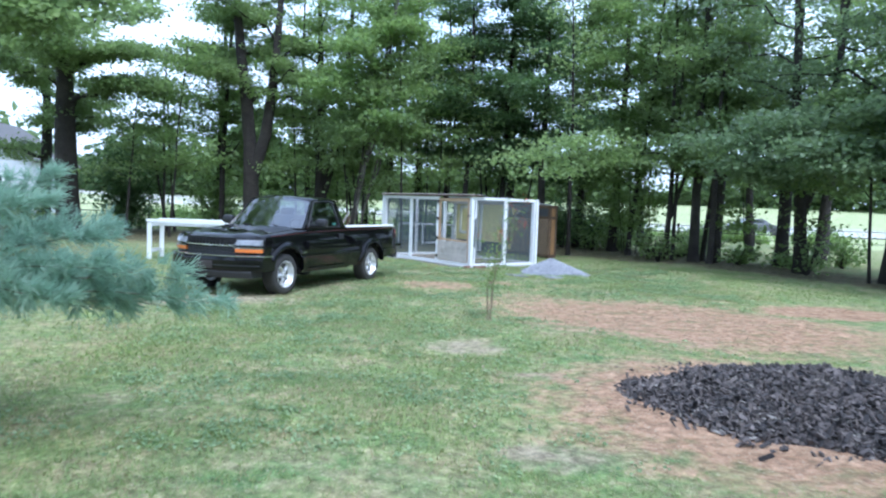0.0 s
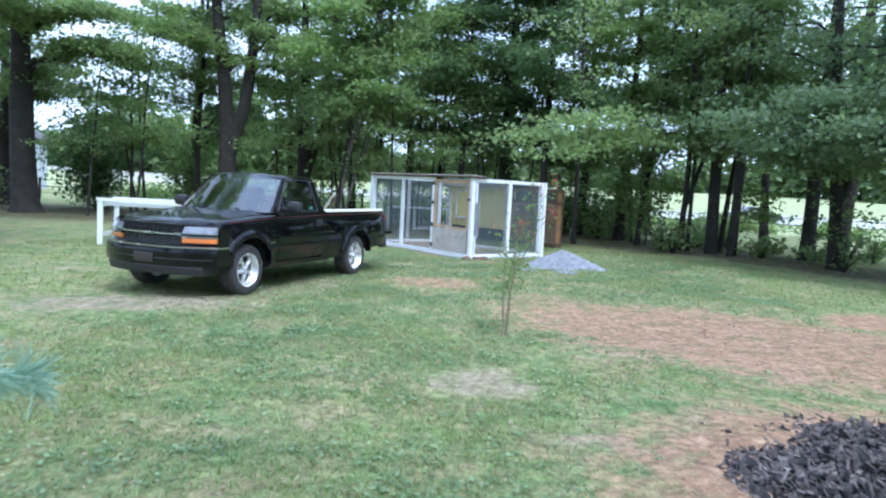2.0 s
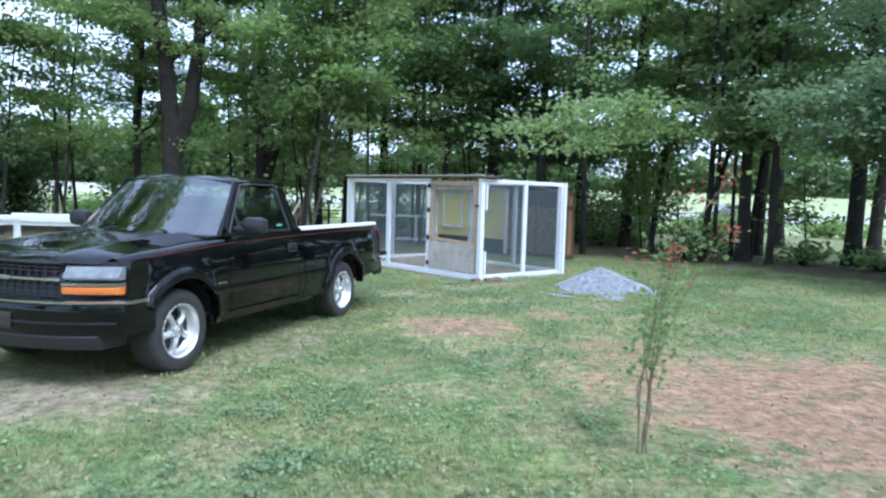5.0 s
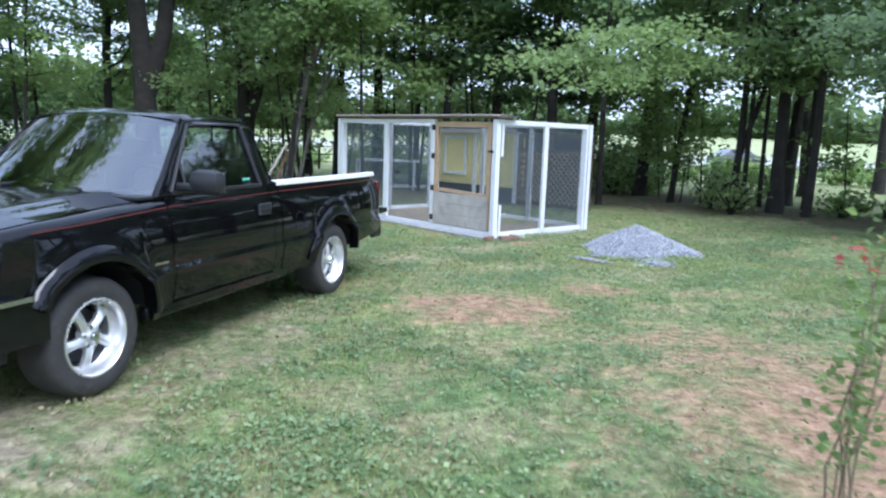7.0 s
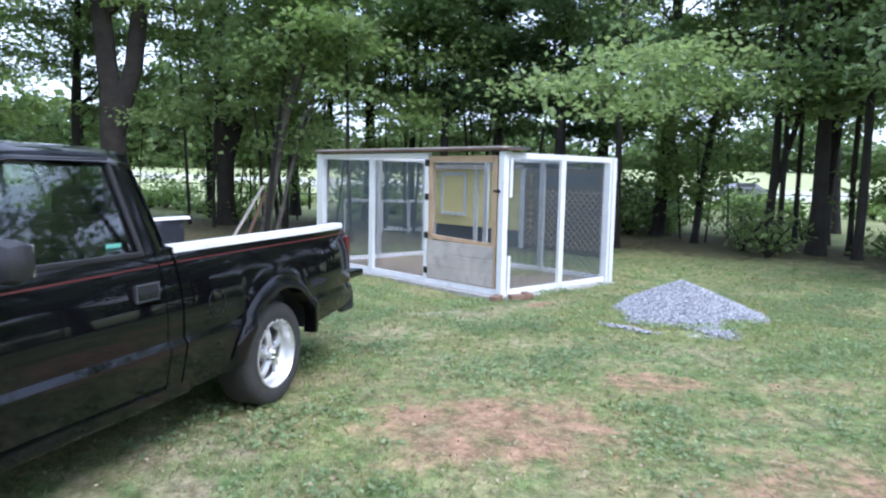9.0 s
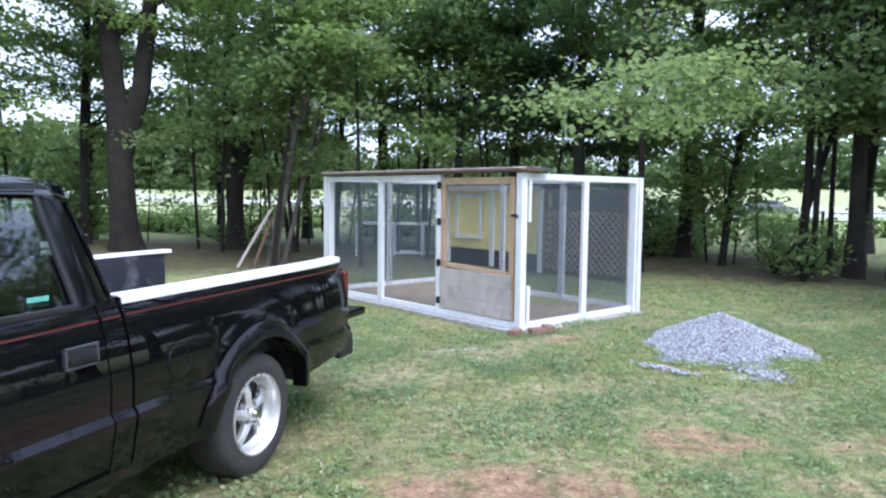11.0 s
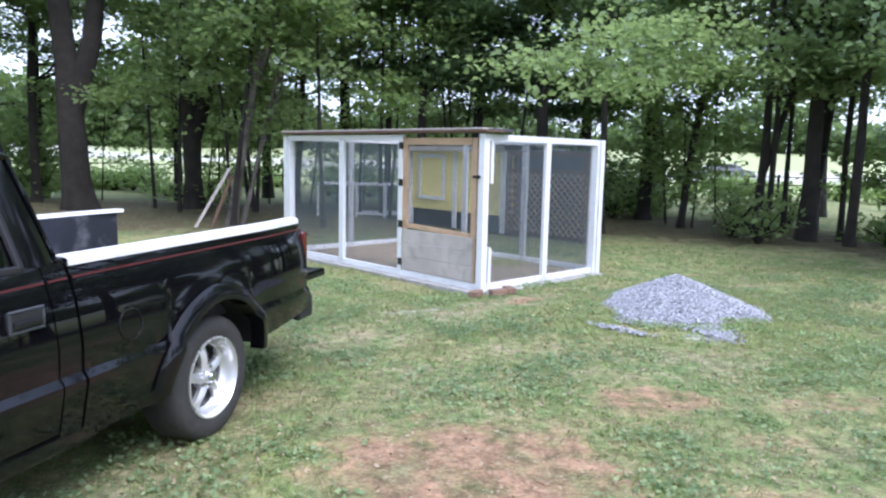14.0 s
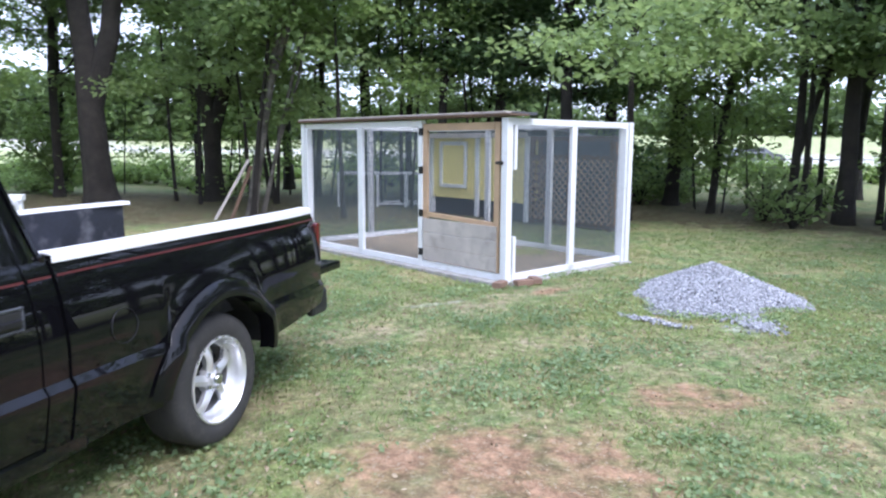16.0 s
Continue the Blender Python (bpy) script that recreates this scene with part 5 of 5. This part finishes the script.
# bed floor with ribs, front wall, lowered tailgate
fl = part("bed_floor", box_bm(-0.11, 0, 0.62, 1.91, 1.36, 0.03, 0), M_BEDLINER, truck)
for k in range(11):
    part("rib", box_bm(-0.11, -0.6 + k * 0.12, 0.641, 1.89, 0.05, 0.014, 0.004), M_BEDLINER, fl)
part("bed_front_wall", box_bm(0.845, 0, 0.83, 0.03, 1.5, 0.43, 0.006), M_PAINT_WORN, truck)
tg = part("tailgate", box_bm(-1.335, 0, 0.645, 0.45, 1.36, 0.055, 0.015), M_PAINT, truck, "black tailgate lowered flat")
part("tailgate_handle", box_bm(-1.38, 0, 0.612, 0.12, 0.25, 0.02, 0.006), M_TRIM, tg)
bp = part("rear_bumper", box_bm(-1.11, 0, 0.5, 0.16, 1.54, 0.15, 0.03), M_TRIM, truck, "black step bumper")
part("bumper_step", box_bm(-1.2, 0, 0.58, 0.13, 0.6, 0.02, 0.005), M_TRIM, bp)
for s in (1, -1):
    part("bumper_end", box_bm(-1.09, s * 0.74, 0.47, 0.2, 0.06, 0.12, 0.025), M_TRIM, bp)
    part("frame_rail", box_bm(0.95, s * 0.42, 0.43, 3.9, 0.07, 0.12, 0.01), M_TRIM, truck)
part("axle", bar_bm((0, -0.62, AXLE), (0, 0.62, AXLE), 0.09, 0.09, 0.02), M_TRIM, truck)
part("exhaust", bar_bm((1.8, -0.3, 0.36), (-0.9, -0.5, 0.4), 0.06, 0.06, 0.015), M_TRIM, truck)
part("underbody", box_bm(1.9, 0, 0.42, 2.2, 1.2, 0.12, 0.03), M_TRIM, truck)

# hood
rows = []
for x in np.linspace(2.02, 3.46, 26):
    w = half_width(x, fender_top(x) - 0.05) - 0.068 if x > 2.12 else 0.72
    zc = np.interp(x, [2.0, 2.5, 3.0, 3.3, 3.42, 3.46], [1.045, 1.035, 0.995, 0.955, 0.925, 0.89])
    row = []
    for k in range(-12, 13):
        f = k / 12
        edge = fender_top(min(max(x, 2.1), 3.44)) + 0.004
        z = edge + (zc + 0.012 - edge) * (1 - abs(f) ** 3.2) + 0.012 * math.exp(-((abs(f) - 0.62) / 0.07) ** 2)
        xx = x if x < 3.2 else x - 0.12 * (abs(f) ** 3) * (x - 3.2) / 0.26 + (0.04 * (1 - f * f) * (x - 3.2) / 0.26)
        row.append((xx, w * f, z))
    rows.append(row)
part("hood", sheet(bmesh.new(), rows, 0.012), M_PAINT, truck, smooth=True)
part("cowl", box_bm(2.15, 0, 1.03, 0.26, 1.46, 0.02, 0.006), M_TRIM, truck)


def nose_x(y):
    return 3.51 - 0.24 * (abs(y) / 0.82) ** 2.6


def nose(name, y0, y1, z0, z1, out, deep, material, under, label="", n=14, lean=0.0):
    """A strip that follows the curve of the nose, from y0 to y1 and z0 to z1."""
    bm = bmesh.new()
    rows = []
    for y in np.linspace(y0, y1, n):
        x = nose_x(y) + out
        rows.append([(x - deep, y, z0), (x - 0.008, y, z0), (x, y, z0 + min(0.012, 0.2 * (z1 - z0))), (x - lean * 0.1, y, z0 + 0.3 * (z1 - z0)), (x - lean * 0.9, y, z1 - 0.3 * (z1 - z0)), (x - lean, y, z1 - min(0.012, 0.2 * (z1 - z0))), (x - 0.008 - lean, y, z1), (x - deep, y, z1)])
    sheet(bm, rows)
    for r in (rows[0], rows[-1]):
        bm.faces.new([bm.verts.new(p) for p in r])
    return part(name, bm, material, under, label, True)


nose("nose_panel", -0.8, 0.8, 0.62, 0.905, -0.035, 0.2, M_PAINT, truck, lean=0.03)
gr_ = nose("grille", -0.43, 0.43, 0.665, 0.885, -0.018, 0.1, M_TRIM, truck, "black egg-crate grille", lean=0.02)
for z in (0.7, 0.735, 0.84, 0.865):
    nose("grille_bar", -0.42, 0.42, z - 0.006, z + 0.006, -0.008, 0.05, M_TRIM, gr_)
for k in range(-6, 7):
    part("grille_bar", box_bm(nose_x(k * 0.065) - 0.03, k * 0.065, 0.775, 0.04, 0.008, 0.2, 0.002), M_TRIM, gr_)
nose("grille_trim", -0.44, 0.44, 0.772, 0.8, 0.012, 0.07, M_CHROME, gr_, "bright grey crossbar")
nose("emblem", -0.07, 0.07, 0.768, 0.802, 0.02, 0.03, M_CHROME, gr_)
nose("grille_surround", -0.45, 0.45, 0.886, 0.905, 0.0, 0.1, M_TRIM, gr_)
for s in (1, -1):
    lamp = nose("headlamp", s * 0.45, s * 0.775, 0.788, 0.876, 0.0, 0.14, M_LENS, truck, "clear headlamp", lean=0.03)
    nose("turn_signal", s * 0.45, s * 0.785, 0.69, 0.742, 0.006, 0.16, M_AMBER, truck, "amber turn signal lens")
    nose("lamp_trim", s * 0.45, s * 0.785, 0.745, 0.768, 0.012, 0.14, M_CHROME, truck)
fb = nose("front_bumper", -0.84, 0.84, 0.42, 0.63, 0.07, 0.3, M_PAINT, truck, "black front bumper", 30)
nose("bumper_strip", -0.86, 0.86, 0.63, 0.652, 0.085, 0.2, M_CHROME, fb, "bright strip along the bumper top", 30)
nose("bumper_groove", -0.8, 0.8, 0.495, 0.512, 0.075, 0.05, M_TRIM, fb, "", 30)
nose("valance", -0.7, 0.7, 0.32, 0.42, 0.045, 0.25, M_TRIM, fb, "", 24, -0.02)
nose("number_plate", -0.14, 0.14, 0.45, 0.56, 0.082, 0.02, surface("dull_plate", (0.032, 0.025, 0.022), 0.5, var=0.2), fb, "dull dark plate", 4)

# greenhouse: pillars, roof, glass
def side_y(z):
    return 0.745 - (z - 1.05) * 0.36


def roof_z(f):
    return 1.515 + 0.04 * (1 - f * f)


rows = []
for x in np.linspace(0.96, 1.73, 14):
    row = []
    for f in np.linspace(-1, 1, 17):
        z = roof_z(f) - (0.05 if abs(f) > 0.99 else 0.0) - 0.5 * max(0, x - 1.58) ** 2 * 3 - 0.5 * max(0, 1.06 - x) ** 2 * 4
        row.append((x + 0.05 * (1 - f * f) * (1 if x > 1.4 else 0), f * 0.615, z))
    rows.append(row)
part("roof", sheet(bmesh.new(), rows, 0.02), M_PAINT, truck, smooth=True)
WS_B = lambda f: Vector((2.15 + 0.13 * (1 - f * f), 0.715 * f, 1.035 + 0.015 * (1 - f * f)))
WS_T = lambda f: Vector((1.71 + 0.06 * (1 - f * f), 0.585 * f, 1.485 + 0.045 * (1 - f * f)))
part("windshield", sheet(bmesh.new(), [[tuple(WS_B(f).lerp(WS_T(f), g_)) for f in np.linspace(-1, 1, 13)] for g_ in np.linspace(0, 1, 7)]), M_WINDSCREEN, truck, "clear windshield reflecting trees", True)
RW_B = lambda f: Vector((0.9, 0.66 * f, 1.06))
RW_T = lambda f: Vector((1.0, 0.56 * f, 1.47 + 0.03 * (1 - f * f)))
part("rear_window", sheet(bmesh.new(), [[tuple(RW_B(f).lerp(RW_T(f), g_)) for f in np.linspace(-1, 1, 7)] for g_ in np.linspace(0, 1, 4)]), M_GLASS, truck, "tinted rear window")
part("rear_header", bar_bm((0.995, -0.56, 1.49), (0.995, 0.56, 1.49), 0.04, 0.05, 0.015), M_PAINT, truck)
part("rear_cab_panel", box_bm(0.885, 0, 0.84, 0.03, 1.5, 0.46, 0.01), M_PAINT, truck)
for s in (1, -1):
    # one pressed panel round the door glass: pillars and roof rail
    outer = [(2.17, 1.035), (1.95, 1.262), (1.72, 1.497), (1.38, 1.512), (1.04, 1.505), (0.975, 1.47), (0.93, 1.27), (0.885, 1.045), (1.5, 1.04)]
    inner = [(2.04, 1.05), (1.85, 1.27), (1.675, 1.455), (1.38, 1.468), (1.13, 1.465), (1.1, 1.45), (1.075, 1.26), (1.055, 1.05), (1.5, 1.05)]
    rows = []
    for (xo, zo), (xi, zi) in zip(outer + outer[:1], inner + inner[:1]):
        rows.append([(xo + (xi - xo) * f, s * (side_y(zo + (zi - zo) * f) + o), zo + (zi - zo) * f) for f, o in ((0, -0.02), (0.15, 0.0), (0.6, 0.004), (0.9, 0.0), (1, -0.015))])
    part("cab_side", sheet(bmesh.new(), rows, 0.015), M_PAINT, truck, smooth=True)
    part("a_pillar", sheet(bmesh.new(), [[tuple(Vector((2.17, s * 0.73, 1.035)).lerp(Vector((1.72, s * 0.572, 1.5)), g_)), tuple(WS_B(s * 0.985).lerp(WS_T(s * 0.985), g_))] for g_ in np.linspace(0, 1, 7)], 0.012), M_PAINT, truck, smooth=True)
    part("c_pillar", sheet(bmesh.new(), [[tuple(Vector((0.887, s * 0.735, 1.045)).lerp(Vector((0.98, s * 0.585, 1.5)), g_)), tuple(Vector((0.875, s * 0.69, 1.05)).lerp(Vector((0.985, s * 0.555, 1.5)), g_)), tuple(RW_B(s * 0.97).lerp(RW_T(s * 0.97), g_))] for g_ in np.linspace(0, 1, 7)], 0.012), M_PAINT, truck, smooth=True)
    gl = [(2.03, 1.05), (1.68, 1.46), (1.1, 1.47), (1.06, 1.05)]
    bm = bmesh.new()
    bm.faces.new([bm.verts.new((x, s * (side_y(z) - 0.012), z)) for x, z in gl])
    win = part("door_window", bm, M_GLASS, truck, "dark tinted door glass")
    for (xa, za), (xb, zb) in zip(gl, gl[1:] + gl[:1]):
        part("window_seal", bar_bm((xa, s * (side_y(za) + 0.001), za), (xb, s * (side_y(zb) + 0.001), zb), 0.022, 0.026, 0.006), M_TRIM, win)
    part("vent_bar", bar_bm((1.88, s * side_y(1.05), 1.05), (1.87, s * side_y(1.24), 1.24), 0.016, 0.02, 0.004), M_TRIM, win)
bm = box_bm(1.2, side_y(1.1) - 0.009, 1.09, 0.09, 0.002, 0.035, 0)
part("sticker", bm, M_STICKER, truck, "small green window sticker")
# wipers
for y0 in (-0.35, 0.3):
    wp = part("wiper", bar_bm((2.26, y0, 1.06), (2.13, y0 + 0.52 if y0 < 0 else y0 - 0.5, 1.11), 0.012, 0.018, 0.003), M_TRIM, truck)
# cabin
part("cabin_floor", box_bm(1.5, 0, 0.5, 1.4, 1.4, 0.04, 0), M_TRIM, truck)
st = part("bench_seat", box_bm(1.2, 0, 0.72, 0.5, 1.3, 0.2, 0.05), M_SEAT, truck, "grey cloth bench seat")
part("seat_back", box_bm(1.01, 0, 0.98, 0.16, 1.3, 0.5, 0.05), M_SEAT, st)
for s in (1, -1):
    part("headrest", box_bm(1.02, s * 0.36, 1.27, 0.1, 0.28, 0.16, 0.04), M_SEAT, st)
ds = part("dashboard", box_bm(1.98, 0, 0.93, 0.36, 1.4, 0.2, 0.06), M_TRIM, truck)
v, q = tube_arrays([(0.19 * math.cos(t), 0.19 * math.sin(t), 0) for t in np.linspace(0, 2 * math.pi, 25)], [0.014] * 25, 6)
sw = new("steering_wheel", np_mesh("steering_wheel", v, q, M_TRIM, True))
sw.parent = truck
sw.matrix_local = pose(1.68, 0.36, 1.02, 0, -62, 0)
for a in (0.3, 2.3, 4.4):
    part("spoke", bar_bm((0, 0, -0.02), (0.18 * math.cos(a), 0.18 * math.sin(a), 0), 0.03, 0.015, 0.004), M_TRIM, sw)


# ---- wheels ----
def wheel(x, y, s):
    w = new("wheel")
    w.parent = truck
    w.matrix_local = pose(x, y, AXLE, 0, 8 * x, 0 if s > 0 else 180)
    T = [(0.2, -0.1), (0.225, -0.113), (0.285, -0.112), (0.305, -0.098), (R_T, -0.07), (R_T, 0.07), (0.305, 0.098), (0.285, 0.112), (0.225, 0.113), (0.2, 0.1)]
    ty = part("tyre", lathe(bmesh.new(), T, 44), M_RUBBER, w, "black rubber tyre", True)
    part("rim", lathe(bmesh.new(), [(0.201, -0.1), (0.185, -0.09), (0.172, -0.02), (0.166, 0.03), (0.178, 0.04), (0.186, 0.07), (0.193, 0.104), (0.2, 0.114), (0.209, 0.112), (0.209, 0.1), (0.2, 0.09)], 44), M_ALLOY, w, "polished silver deep-dish rim", True)
    part("brake_drum", lathe(bmesh.new(), [(0.01, 0.0), (0.14, 0.0), (0.168, -0.05)], 28), M_TRIM, w, "", True)
    hub = part("hub", lathe(bmesh.new(), [(0.001, 0.092), (0.03, 0.09), (0.036, 0.075), (0.062, 0.066), (0.068, 0.03)], 30), M_ALLOY, w, "", True)
    part("centre_cap", lathe(bmesh.new(), [(0.001, 0.108), (0.022, 0.105), (0.028, 0.095), (0.03, 0.085)], 20), M_CHROME, hub, "", True)
    for k in range(5):
        a = 2 * math.pi * k / 5
        bm = bmesh.new()
        rows = []
        for r in np.linspace(0.045, 0.174, 7):
            f = (r - 0.045) / 0.129
            hw = 0.021 + 0.02 * f ** 3 + 0.008 * (1 - f) ** 3
            yy = 0.072 - 0.024 * f + 0.012 * math.sin(f * math.pi)
            tw = 0.028 * math.sin(f * math.pi * 0.5)
            rows.append([(r, yy - 0.035, tw - hw), (r, yy - 0.012, tw - hw), (r, yy - 0.003, tw - hw * 0.6), (r, yy + 0.004, tw), (r, yy - 0.003, tw + hw * 0.6), (r, yy - 0.012, tw + hw), (r, yy - 0.035, tw + hw)])
        sheet(bm, rows)
        bmesh.ops.rotate(bm, verts=bm.verts, cent=(0, 0, 0), matrix=Matrix.Rotation(a, 3, "Y"))
        part("spoke", bm, M_ALLOY, w, "", True)
    for k in range(5):
        a = 2 * math.pi * (k + 0.5) / 5
        part("wheel_nut", box_bm(0.05 * math.cos(a), 0.072, 0.05 * math.sin(a), 0.02, 0.016, 0.02, 0.004), M_CHROME, hub)


for x in (0.0, WB):
    wheel(x, 0.7, 1)
    wheel(x, -0.7, -1)
